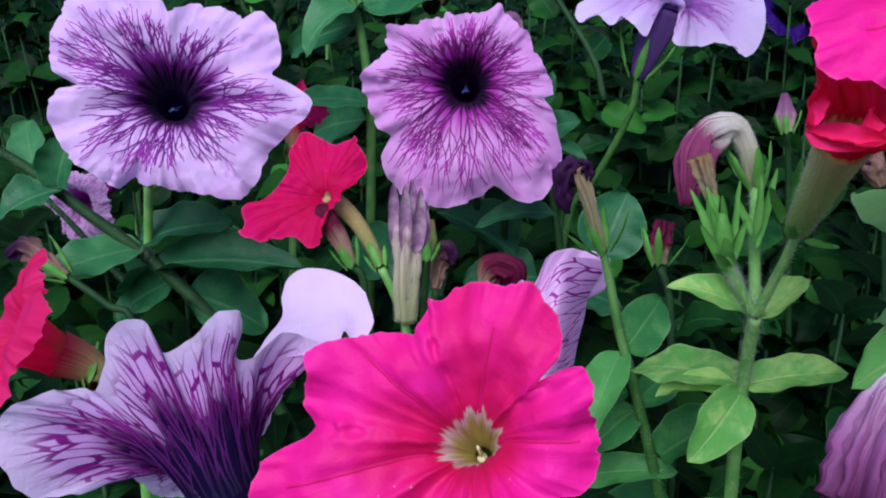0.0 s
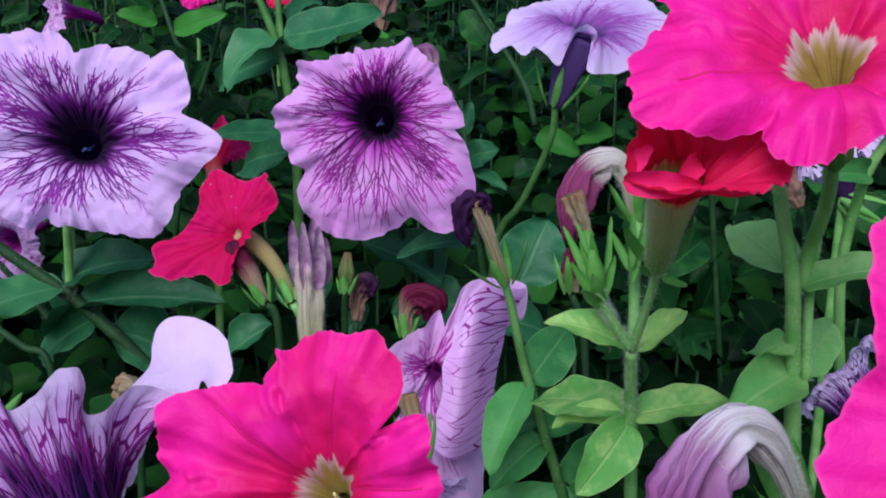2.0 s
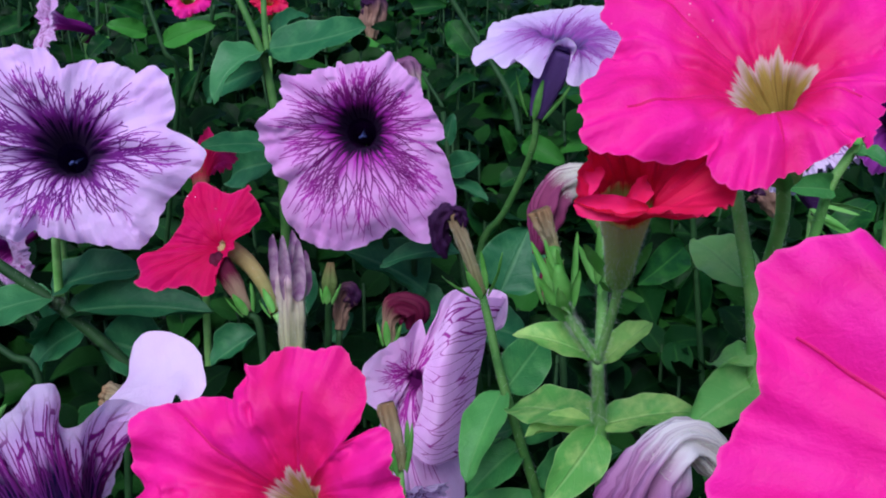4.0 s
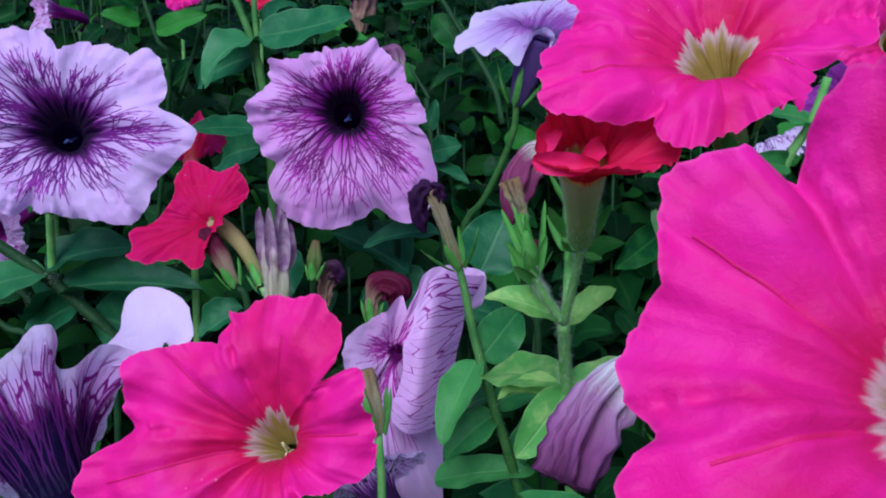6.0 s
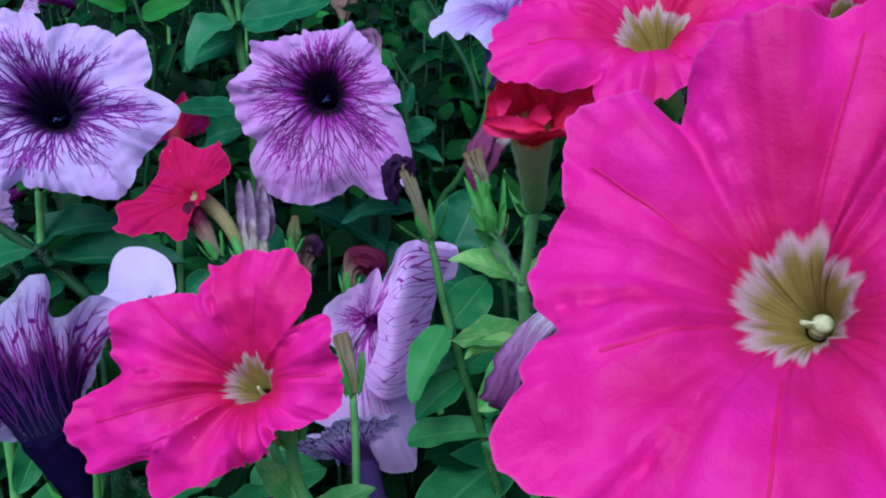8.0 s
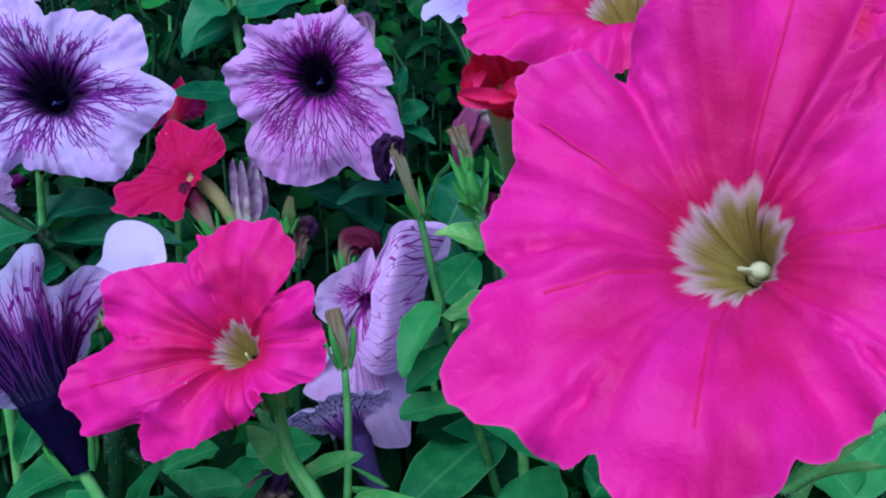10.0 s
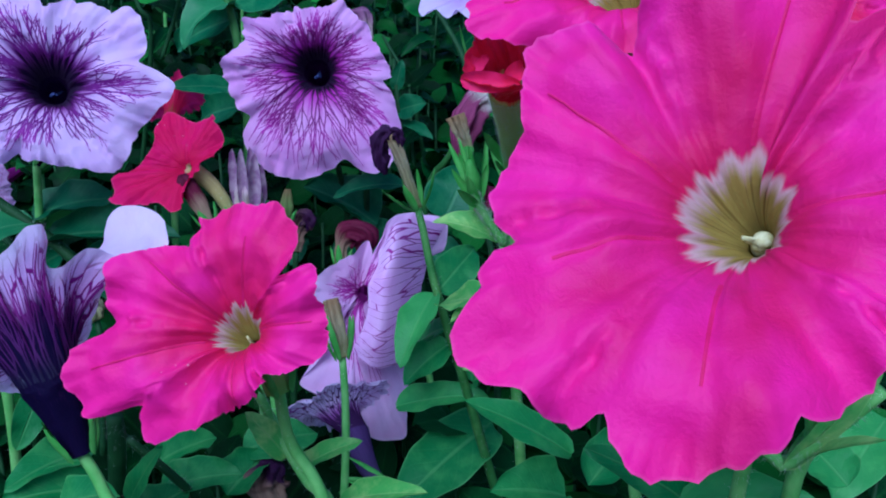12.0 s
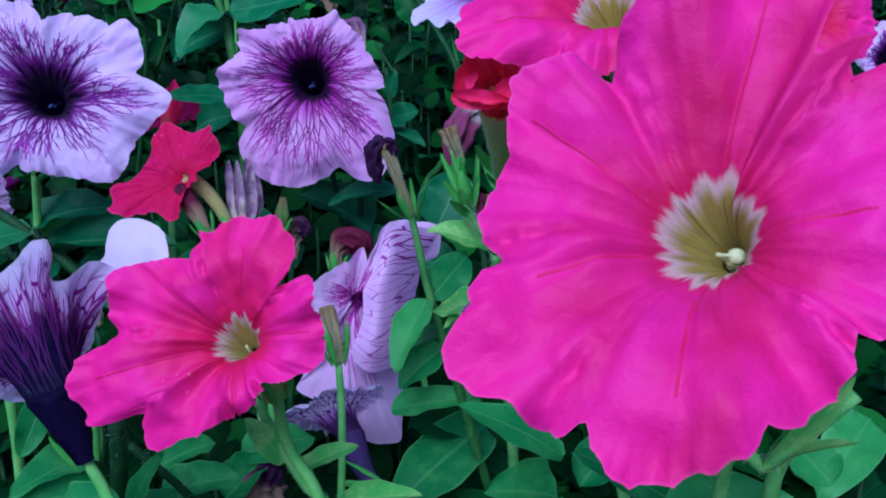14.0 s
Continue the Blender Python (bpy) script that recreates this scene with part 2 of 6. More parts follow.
RED_BACK = plain_petal("crimson_petal_back", (0.92, 0.018, 0.19), (0.84, 0.010, 0.11), (0.92, 0.024, 0.23), (0.40, 0.12, 0.06), (0.70, 0.03, 0.08), 0.02, 0.58)
VEIN = vein_material("vein_purple", (0.012, 0.002, 0.024), (0.15, 0.005, 0.19), (0.32, 0.02, 0.36))
VEIN_MAGENTA = vein_material("vein_magenta", (0.012, 0.002, 0.022), (0.18, 0.004, 0.16), (0.40, 0.02, 0.36))
VEIN_RED = skin_material("vein_crimson", (0.60, 0.006, 0.12), (0.66, 0.007, 0.16), 300, 0.6, 0.2, 0.0)
FUNNEL_BACK = veined_petal("funnel_lilac_petal", (0.78, 0.50, 0.88), (0.72, 0.42, 0.82), (0.42, 0.09, 0.44), (0.008, 0.003, 0.034), 0.70, 0.95, 0.35, (13.0, 4.2, 0.2, 0.97, (0.29, 0.02, 0.27), 0.15), rim=0.55, rim_from=0.80)
PALE_LOBE = veined_petal("pale_lobe_petal", (0.90, 0.66, 0.94), (0.86, 0.58, 0.91), (0.70, 0.44, 0.78), (0.60, 0.36, 0.70), 0.02, 0.06, 0.3)
SIDE_PETAL = veined_petal("side_lilac_petal", (0.68, 0.45, 0.82), (0.60, 0.36, 0.76), (0.28, 0.09, 0.38), (0.14, 0.07, 0.25), 0.42, 0.80, 0.6, rim=0.45, rim_from=0.75)
VEIN_SIDE = vein_material("vein_side", (0.06, 0.02, 0.12), (0.26, 0.05, 0.32), (0.36, 0.08, 0.42))
ROSE_FOLDED = veined_petal("folded_rose_petal", (0.88, 0.54, 0.90), (0.84, 0.44, 0.82), (0.40, 0.03, 0.32), (0.10, 0.005, 0.09), 0.06, 0.30, 0.3)
VEIN_FUNNEL = vein_material("vein_funnel", (0.008, 0.003, 0.034), (0.075, 0.005, 0.11), (0.29, 0.02, 0.27))
VEIN_ROSE = vein_material("vein_rose", (0.10, 0.003, 0.09), (0.34, 0.012, 0.28), (0.46, 0.05, 0.40))
CRIMSON_PETAL = plain_petal("crimson_speckled_petal", (0.60, 0.003, 0.090), (0.48, 0.002, 0.050), (0.62, 0.005, 0.13), (0.55, 0.40, 0.15), (0.75, 0.45, 0.35), 0.10, 0.3, specks=1.0, spec=0.06)
TUBE_TAN = graded_material("tan_tube", [(0.0, (0.24, 0.28, 0.08)), (0.5, (0.44, 0.34, 0.13)), (1.0, (0.56, 0.38, 0.17))], 0.4)
CRIMSON = skin_material("crimson_fold", (0.80, 0.010, 0.10), (0.84, 0.02, 0.18), 120, 0.55, 0.35)
LEAF = leaf_material("leaf_green", (0.008, 0.055, 0.010), (0.048, 0.20, 0.024), (0.055, 0.18, 0.03), 0.5, 0.08, 0.75, 0.12)
LEAF_FRESH = leaf_material("leaf_fresh_green", (0.042, 0.195, 0.046), (0.13, 0.38, 0.09), (0.20, 0.42, 0.14), 0.5, 0.2)
LEAF_BLUE = leaf_material("leaf_bluish_green", (0.022, 0.120, 0.042), (0.085, 0.26, 0.090), (0.14, 0.30, 0.13), 0.45, 0.14)
LEAF_BRIGHT = leaf_material("leaf_yellow_green", (0.15, 0.44, 0.080), (0.50, 0.70, 0.20), (0.46, 0.66, 0.24), 0.8, 0.3)
LEAF_PALE = leaf_material("leaf_pale_green", (0.16, 0.44, 0.095), (0.40, 0.64, 0.20), (0.38, 0.60, 0.22), 0.6, 0.25)
# near-black leaf green: the shade of the gaps is put into the colour
LEAF_SHADED = leaf_material("leaf_shaded_green", (0.002, 0.014, 0.003), (0.015, 0.066, 0.009), (0.016, 0.058, 0.010), 0.45, 0.02, 0.8, 0.06)
STEM = skin_material("stem_green", (0.14, 0.37, 0.075), (0.24, 0.48, 0.13))
STEM_BROWN = skin_material("stem_brownish_green", (0.045, 0.14, 0.028), (0.085, 0.20, 0.045))
# darker copy of the stem green, with the foliage's shade in its colour
STEM_SHADED = skin_material("stem_shaded_green", (0.012, 0.042, 0.012), (0.022, 0.065, 0.018))
SEPAL = skin_material("sepal_green", (0.085, 0.28, 0.04), (0.15, 0.37, 0.08))
HAIR = skin_material("plant_hair", (0.75, 0.80, 0.70), (0.85, 0.86, 0.78), 200, 0.5, 0.5)
TUBE_GREEN = graded_material("greenish_tube", [(0.0, (0.26, 0.48, 0.09)), (0.5, (0.54, 0.68, 0.20)), (1.0, (0.72, 0.68, 0.32))], 0.15)
TUBE_DARK = graded_material("dark_purple_tube", [(0.0, (0.26, 0.17, 0.32)), (0.5, (0.18, 0.08, 0.29)), (1.0, (0.22, 0.09, 0.34))], 0.7)
TUBE_NAVY = graded_material("navy_tube", [(0.0, (0.10, 0.08, 0.16)), (0.5, (0.06, 0.03, 0.12)), (1.0, (0.08, 0.03, 0.15))], 0.5)
TUBE_STRAW = graded_material("straw_tube", [(0.0, (0.20, 0.24, 0.07)), (0.5, (0.36, 0.26, 0.10)), (0.8, (0.42, 0.16, 0.09)), (1.0, (0.60, 0.02, 0.07))], 0.45)
WILT_WHITE = graded_material("wilted_white_to_purple", [(0.0, (0.30, 0.34, 0.12)), (0.25, (0.66, 0.62, 0.48)), (0.50, (0.66, 0.60, 0.56)), (0.64, (0.30, 0.06, 0.16)), (1.0, (0.20, 0.02, 0.09))], 0.7)
WILT_LILAC = graded_material("wilted_lilac", [(0.0, (0.46, 0.45, 0.24)), (0.3, (0.50, 0.38, 0.34)), (0.6, (0.30, 0.13, 0.25)), (1.0, (0.22, 0.07, 0.18))], 0.7)
WILT_WHITE_LILAC = graded_material("wilted_white_to_lilac", [(0.0, (0.36, 0.42, 0.20)), (0.15, (0.62, 0.58, 0.50)), (0.46, (0.76, 0.70, 0.74)), (0.60, (0.48, 0.24, 0.44)), (0.8, (0.30, 0.09, 0.26)), (1.0, (0.14, 0.03, 0.11))], 0.75, 12)
WILT_DARK = graded_material("wilted_dark_purple", [(0.0, (0.34, 0.22, 0.14)), (0.5, (0.28, 0.15, 0.12)), (0.7, (0.05, 0.01, 0.05)), (1.0, (0.03, 0.004, 0.04))], 0.6)
SHRIVELLED = graded_material("shrivelled_dark_purple", [(0.0, (0.10, 0.02, 0.08)), (0.6, (0.05, 0.012, 0.06)), (1.0, (0.035, 0.006, 0.05))], 0.6)
TUBE_SPLIT = graded_material("pale_hairy_tube", [(0.0, (0.42, 0.46, 0.20)), (0.4, (0.62, 0.56, 0.38)), (0.8, (0.56, 0.38, 0.44)), (1.0, (0.40, 0.22, 0.36))], 0.6, 10)
FOLD_PURPLE = skin_material("fold_purple", (0.26, 0.11, 0.25), (0.50, 0.34, 0.44), 260, 0.65, 0.2)
WILT_RED = graded_material("wilted_dark_red", [(0.0, (0.38, 0.30, 0.18)), (0.3, (0.34, 0.20, 0.14)), (0.45, (0.13, 0.005, 0.035)), (1.0, (0.085, 0.002, 0.028))], 0.5)
BUD_OLIVE = graded_material("olive_bud", [(0.0, (0.09, 0.16, 0.035)), (0.6, (0.14, 0.19, 0.05)), (1.0, (0.20, 0.13, 0.06))], 0.4)
DRY = graded_material("dried_stub", [(0.0, (0.30, 0.30, 0.12)), (0.5, (0.40, 0.33, 0.20)), (1.0, (0.34, 0.20, 0.10))], 0.6)
ANTHER = skin_material("anther_cream", (0.75, 0.68, 0.42), (0.62, 0.55, 0.25), 900, 0.7)
ANTHER_DARK = skin_material("anther_blue", (0.02, 0.03, 0.10), (0.05, 0.06, 0.2), 900, 0.5)
SOIL = skin_material("soil", (0.03, 0.022, 0.015), (0.06, 0.045, 0.03), 30, 0.9, 0.0, 0.0)


# ---- mesh helpers ----
def vec(p):
    return Vector(p)


def mesh_part(name, verts, faces, mat, parent=None, label="", polar=None, uvs=None, smooth=True, kind=""):
    """One mesh; verts in world metres, kept relative to the top-level thing's base."""
    top = parent
    while top is not None and top.parent is not None:
        top = top.parent
    o = top.location.copy() if top is not None else Vector((0, 0, 0))
    me = bpy.data.meshes.new(name)
    me.from_pydata([(v[0] - o.x, v[1] - o.y, v[2] - o.z) for v in verts], [], faces)
    if polar is not None:
        a = me.attributes.new("polar", 'FLOAT_VECTOR', 'POINT')
        a.data.foreach_set("vector", np.array(polar, dtype=np.float32).ravel())
    if uvs is not None:
        layer = me.uv_layers.new(name="UVMap")
        idx = np.zeros(len(me.loops), dtype=np.int32)
        me.loops.foreach_get("vertex_index", idx)
        layer.data.foreach_set("uv", np.array(uvs, dtype=np.float32)[idx].ravel())
    if smooth:
        me.polygons.foreach_set("use_smooth", [True] * len(me.polygons))
    me.materials.append(mat)
    me.update()
    ob = new(name, me)
    if parent is not None:
        ob.parent = parent
    if label or kind:
        tagged(ob, label=label, kind=kind)
    return ob


def thing(name, base, label, category, group=""):
    e = new(name)
    e.empty_display_size = 0.01
    e.location = base
    return tagged(e, label, category, group)


def grid_faces(rows, cols, wrap=False, start=0):
    f = []
    for i in range(rows - 1):
        for j in range(cols if wrap else cols - 1):
            k = (j + 1) % cols
            a = start + i * cols
            f.append((a + j, a + k, a + cols + k, a + cols + j))
    return f


def spline(points, n):
    """Catmull-Rom through the points, n places along it."""
    p = [vec(q) for q in points]
    p = [p[0] * 2 - p[1]] + p + [p[-1] * 2 - p[-2]]
    out = []
    for i in range(n):
        t = i / (n - 1) * (len(p) - 3)
        k = min(int(t), len(p) - 4)
        f = t - k
        a, b, c, d = p[k:k + 4]
        out.append(0.5 * (2 * b + (c - a) * f + (2 * a - 5 * b + 4 * c - d) * f * f + (3 * b - a - 3 * c + d) * f ** 3))
    return out


def frames_along(path):
    """A steady pair of side directions at each place of a path."""
    out, side = [], None
    for i, p in enumerate(path):
        t = (path[min(i + 1, len(path) - 1)] - path[max(i - 1, 0)]).normalized()
        if side is None:
            side = t.orthogonal().normalized()
        side = (side - t * side.dot(t)).normalized()
        out.append((p, side, t.cross(side), t))
    return out


def lerp_list(values, t):
    x = t * (len(values) - 1)
    k = min(int(x), len(values) - 2)
    return values[k] + (values[k + 1] - values[k]) * (x - k)


def tube_mesh(points, radii, n=14, m=10, pleats=0, depth=0.0, rough=0.0, seed=0.0, cap=True):
    verts, polar = [], []
    fr = frames_along(spline(points, n))
    for i, (p, a, b, t) in enumerate(fr):
        s = i / (n - 1)
        r = lerp_list(radii, s)
        for j in range(m):
            th = 2 * math.pi * j / m
            k = 1.0
            if pleats:
                k += depth * min(1.0, 0.25 + s * 1.2) * math.cos(pleats * th + 2.0 * noise.noise((s * 2, seed, 3)))
            if rough:
                k += rough * noise.noise((math.cos(th) * 1.6 + seed * 7, math.sin(th) * 1.6, s * 6))
                k += rough * 0.45 * noise.noise((math.cos(th) * 4.2, math.sin(th) * 4.2 + seed * 3, s * 15))
            verts.append(p + (a * math.cos(th) + b * math.sin(th)) * r * k)
            polar.append((math.cos(th), math.sin(th), s))
    faces = grid_faces(n, m, True)
    if cap:
        faces.append(tuple(range(m - 1, -1, -1)))
        faces.append(tuple((n - 1) * m + j for j in range(m)))
    return verts, faces, polar


def hairs(points, radii, count, length, parent, seed=1, name="hairs"):
    rng = random.Random(seed)
    fr = frames_along(spline(points, 24))
    verts, faces = [], []
    for _ in range(count):
        s = rng.random()
        p, a, b, t = fr[min(int(s * 24), 23)]
        q = fr[min(int(s * 24) + 1, 23)][0]
        p = p.lerp(q, s * 24 % 1)
        th = rng.uniform(0, 2 * math.pi)
        d = (a * math.cos(th) + b * math.sin(th))
        root = p + d * lerp_list(radii, s) * 0.95
        tip = root + (d + t * rng.uniform(-0.5, 0.5)).normalized() * length * rng.uniform(0.45, 1.0)
        w = t.cross(d) * 0.000032
        w2 = t * 0.000032
        k = len(verts)
        verts += [root - w, root + w, root + w2, tip]
        faces += [(k, k + 1, k + 3), (k + 1, k + 2, k + 3), (k + 2, k, k + 3)]
    mesh_part(name, verts, faces, HAIR, parent, kind="stuff", label="fine pale hairs on the skin")


def stem_part(points, radii, parent, mat=None, hair=0, name="stem", n=18, m=9, seed=1, hair_len=0.0017):
    v, f, pol = tube_mesh(points, radii, n, m, rough=0.03, seed=seed)
    ob = mesh_part(name, v, f, mat or STEM, parent, polar=pol)
    if hair:
        hairs(points, radii, hair * 2, hair_len, ob, seed)
    return ob


def leaf_mesh(length, width, fold=0.35, droop=0.3, wave=0.03, sharp=1.0, rows=13, cols=7, seed=0.0, twist=0.0):
    """A leaf along +y from the origin, its face to +z: verts, faces and uvs."""
    verts, uvs = [], []
    y = z = 0.0
    for i in range(rows):
        s = i / (rows - 1)
        ang = droop * (s - 0.25) * 1.6
        if i:
            y += length / (rows - 1) * math.cos(ang)
            z -= length / (rows - 1) * math.sin(ang)
        w = width * 0.5 * (math.sin(math.pi * min(1.0, s ** 0.78)) ** (0.75 * sharp)) * (1.0 - 0.12 * s)
        w = max(w, width * (0.045 if s < 0.5 else 0.004))
        for j in range(cols):
            v = j / (cols - 1) * 2 - 1
            x = v * w * math.cos(fold * abs(v))
            lift = abs(v) ** 1.5 * w * math.sin(fold) + wave * width * (math.sin(9 * s + seed + (2 if v > 0 else 0)) + 0.5 * math.sin(21 * s + 2.3 * seed + (1 if v > 0 else 0))) * v * v
            tw = twist * s
            verts.append((x * math.cos(tw) - lift * math.sin(tw), y, z + lift * math.cos(tw) + x * math.sin(tw)))
            uvs.append((s, (v + 1) / 2))
    return verts, grid_faces(rows, cols), uvs


def leaf_frame(base, tip, face):
    b, t = vec(base), vec(tip)
    y = (t - b).normalized()
    z = vec(face)
    z = (z - y * z.dot(y)).normalized()
    x = y.cross(z)
    m = Matrix((x, y, z)).transposed().to_4x4()
    m.translation = b
    return m, (t - b).length


def leaf_part(base, tip, width, parent, face=(0, -0.5, 1), mat=None, fold=0.35, droop=0.35, wave=0.04, sharp=1.0, seed=0.0, twist=0.0, name="leaf", label=""):
    m, length = leaf_frame(base, tip, face)
    v, f, uv = leaf_mesh(length * 1.03, width, fold, droop, wave, sharp, 21, 9, seed=seed, twist=twist)
    return mesh_part(name, [m @ Vector(p) for p in v], f, mat or LEAF, parent, label=label, uvs=uv)


def sheet_part(rows, parent, mat, name, label="", swirl=1.2, inner=0.3, outer=0.9, wrinkle=0.0008, n=28, m=36):
    """A smooth petal sheet through rows of places; the first row is a free margin."""
    lines = [spline(r, m) for r in rows]
    cols = [spline([ln[j] for ln in lines], n) for j in range(m)]
    verts, polar = [], []
    for i in range(n):
        for j in range(m):
            p = cols[j][i]
            k = wrinkle * (noise.noise(p * 130) + 0.5 * noise.noise(p * 340))
            verts.append(p + Vector((-0.3, -0.9, 0.3)) * k)
            a = j / (m - 1) * swirl
            polar.append((math.cos(a), math.sin(a), outer + (inner - outer) * i / (n - 1)))
    return mesh_part(name, verts, grid_faces(n, m), mat, parent, label=label, polar=polar)


# ---- petunia flower ----
def ring_value(points, deg):
    """Smooth closed curve through (angle, value) pairs."""
    n = len(points)
    pts = sorted(points)
    for i in range(n):
        a0, v0 = pts[i]
        a1, v1 = pts[(i + 1) % n]
        span = (a1 - a0) % 360 or 360
        off = (deg - a0) % 360
        if off <= span:
            f = off / span
            am, vm = pts[i - 1]
            ap, vp = pts[(i + 2) % n]
            m0 = (v1 - vm) / (((a1 - am) % 360) or 360) * span
            m1 = (vp - v0) / (((ap - a0) % 360) or 360) * span
            lim = abs(v1 - v0) * 1.6 + 0.6
            m0, m1 = max(-lim, min(lim, m0)), max(-lim, min(lim, m1))
            return v0 * (2 * f ** 3 - 3 * f * f + 1) + m0 * (f ** 3 - 2 * f * f + f) + v1 * (3 * f * f - 2 * f ** 3) + m1 * (f ** 3 - f * f)
    return pts[0][1]


class Corolla:
    """The trumpet of a petunia: a limb of five fused lobes round a mouth, and a tube behind it.
    margin: (angle, mm) of lobe tips and notches; bend: (angle, mm) by which the rim leans forward."""

    cone = 1.5

    def __init__(self, centre, facing, margin, base, mouth=0.007, neck=0.0025, rise=0.005, curl=0.003, bend=((0, 0.0), (180, 0.0)), ruffle=0.0015, crease=0.0012, lobes=(90, 162, 234, 306, 18), seed=0.0, deep=0.6, dome=0.0015, funnel=0.006, steep=11.0, crumple=1.0, notches=None):
        self.c, self.n = vec(centre), vec(facing).normalized()
        self.x = Vector((0, 0, 1)).cross(self.n).normalized()
        self.y = self.n.cross(self.x)
        self.margin, self.base, self.mouth, self.neck = margin, vec(base), mouth, neck
        self.rise, self.curl, self.bend, self.ruffle, self.crease, self.lobes, self.seed = rise, curl, bend, ruffle, crease, lobes, seed
        self.dome, self.funnel, self.steep, self.crumple = dome, funnel, steep, crumple
        side = self.base - self.c
        side -= self.n * side.dot(self.n)
        self.sink = side.normalized() * funnel * 0.55 - self.n * funnel
        self.low = self.n * (curl - rise - dome * 0.3)
        self.throat = self.c + self.sink + self.low
        self.ctrl = self.throat - self.n * (self.c - self.base).length * deep
        near = sorted(a % 360 for a in lobes)
        self.notches = notches or [(a + ((b - a) % 360) / 2) % 360 for a, b in zip(near, near[1:] + near[:1])]
        self.cache = {}

    def rim(self, deg):
        key = round(deg * 4)
        if key not in self.cache:
            d = min(abs((deg - a + 180) % 360 - 180) for a in self.lobes)
            dn = min(abs((deg - a + 180) % 360 - 180) for a in self.notches)
            self.cache[key] = (ring_value(self.margin, deg) * 0.001, ring_value(self.bend, deg) * 0.001, d, dn)
        return self.cache[key]

    def at(self, deg, rho):
        R, b, d, dn = self.rim(deg)
        th = radians(deg)
        wob = noise.noise((math.cos(th) * 9 + self.seed, math.sin(th) * 9, 1.3)) + 0.5 * noise.noise((math.cos(th) * 22 + self.seed, math.sin(th) * 22, 4.1))
        R += wob * 0.0014
        r = self.mouth + (R - self.mouth) * rho
        z = self.curl - self.rise - self.dome * 0.3 + self.rise * (1 - (1 - rho) ** 2.2) - self.curl * rho ** 3 + b * rho ** 2
        z += self.ruffle * rho ** 2.5 * (1.3 * noise.noise((math.cos(th) * 4.5 + self.seed, math.sin(th) * 4.5, rho * 0.7)) + 0.5 * rho ** 3 * noise.noise((math.cos(th) * 12, math.sin(th) * 12 + self.seed, rho)))
        z -= self.crease * math.exp(-(d / 4.0) ** 2) * math.sin(math.pi * min(1, rho * 1.1)) * 0.3
        z += self.crease * (math.exp(-(dn / 8.0) ** 2) * 0.7 * rho - 1.2 * math.exp(-(dn / 2.2) ** 2) * rho ** 4)
        z += self.dome * (1 - (min(d, 36) / 36) ** 2) * math.sin(math.pi * min(1.0, rho * 0.8))
        z += 0.0026 * self.crumple * rho * noise.noise((math.cos(th) * r * 90 + self.seed * 3, math.sin(th) * r * 90, 2.2))
        z += self.ruffle * 0.45 * rho ** 6 * noise.noise((math.cos(th) * 26 + self.seed, math.sin(th) * 26, 8.1))
        z += 0.0022 * math.exp(-(dn / 4.0) ** 2) * min(1.0, rho * 1.4) ** 2 * noise.noise((math.cos(th) * r * 520 + self.seed, math.sin(th) * r * 520, 3.3))
        z += 0.0006 * self.crumple * noise.noise((math.cos(th) * r * 260 + self.seed, math.sin(th) * r * 260, 7.7))
        return self.c + (self.x * math.cos(th) + self.y * math.sin(th)) * r + self.n * z + self.sink * math.exp(-rho * self.steep)

    def out(self, deg, rho):
        e = 0.02
        a = self.at(deg + 1, rho) - self.at(deg - 1, rho)
        b = self.at(deg, min(1, rho + e)) - self.at(deg, max(0, rho - e))
        n = b.cross(a)
        n.normalize()
        return n if n.dot(self.n) > 0 else -n

    def build(self, parent, mat, around=220, rings=44, tube_rings=14):
        verts, polar = [], []
        for i in range(tube_rings):
            s = 1 - i / tube_rings
            p = self.throat * (1 - s) ** 2 + self.ctrl * 2 * s * (1 - s) + self.base * s * s
            t = (self.throat * (1 - s) * -2 + self.ctrl * 2 * (1 - 2 * s) + self.base * 2 * s).normalized() * -1
            x = (self.x - t * self.x.dot(t)).normalized()
            y = t.cross(x)
            r = self.neck + (self.mouth - self.neck) * (1 - s) ** self.cone
            for j in range(around):
                th = 2 * math.pi * j / around
                k = 1 + 0.07 * math.cos(5 * th) * (1 - s)
                verts.append(p + (x * math.cos(th) + y * math.sin(th)) * r * k)
                polar.append((math.cos(th), math.sin(th), -s))
        for i in range(rings + 1):
            rho = (i / rings) ** 1.4
            for j in range(around):
                th = 2 * math.pi * j / around
                verts.append(self.at(360 * j / around, rho))
                polar.append((math.cos(th), math.sin(th), rho))
        return mesh_part("corolla", verts, grid_faces(tube_rings + rings + 1, around, True), mat, parent, polar=polar)

    def veins(self, parent, mat, seed=1, count=34, reach=(0.5, 0.85), width=0.00075, both=True, start=0.0, branch=0.22):
        """Branching pigment veins, as thin raised ribs on the limb."""
        rng = random.Random(seed)
        paths = []

        def grow(deg, rho, drift, w, end, level):
            pts = [(deg, rho, w)]
            while rho < end and w > 0.00024:
                rho += 0.028
                near = min(self.lobes, key=lambda a: abs((deg - a + 180) % 360 - 180))
                away = (deg - near + 180) % 360 - 180
                drift += rng.gauss(0, 2.4) if branch else 0.0
                deg += (drift + away * 0.012) * 0.028 / (0.10 + rho) * 2.0
                drift *= 0.84
                w *= 0.966
                pts.append((deg, rho, w))
                if level < 3 and rho > 0.16 and rng.random() < branch:
                    sgn = rng.choice((-1, 1))
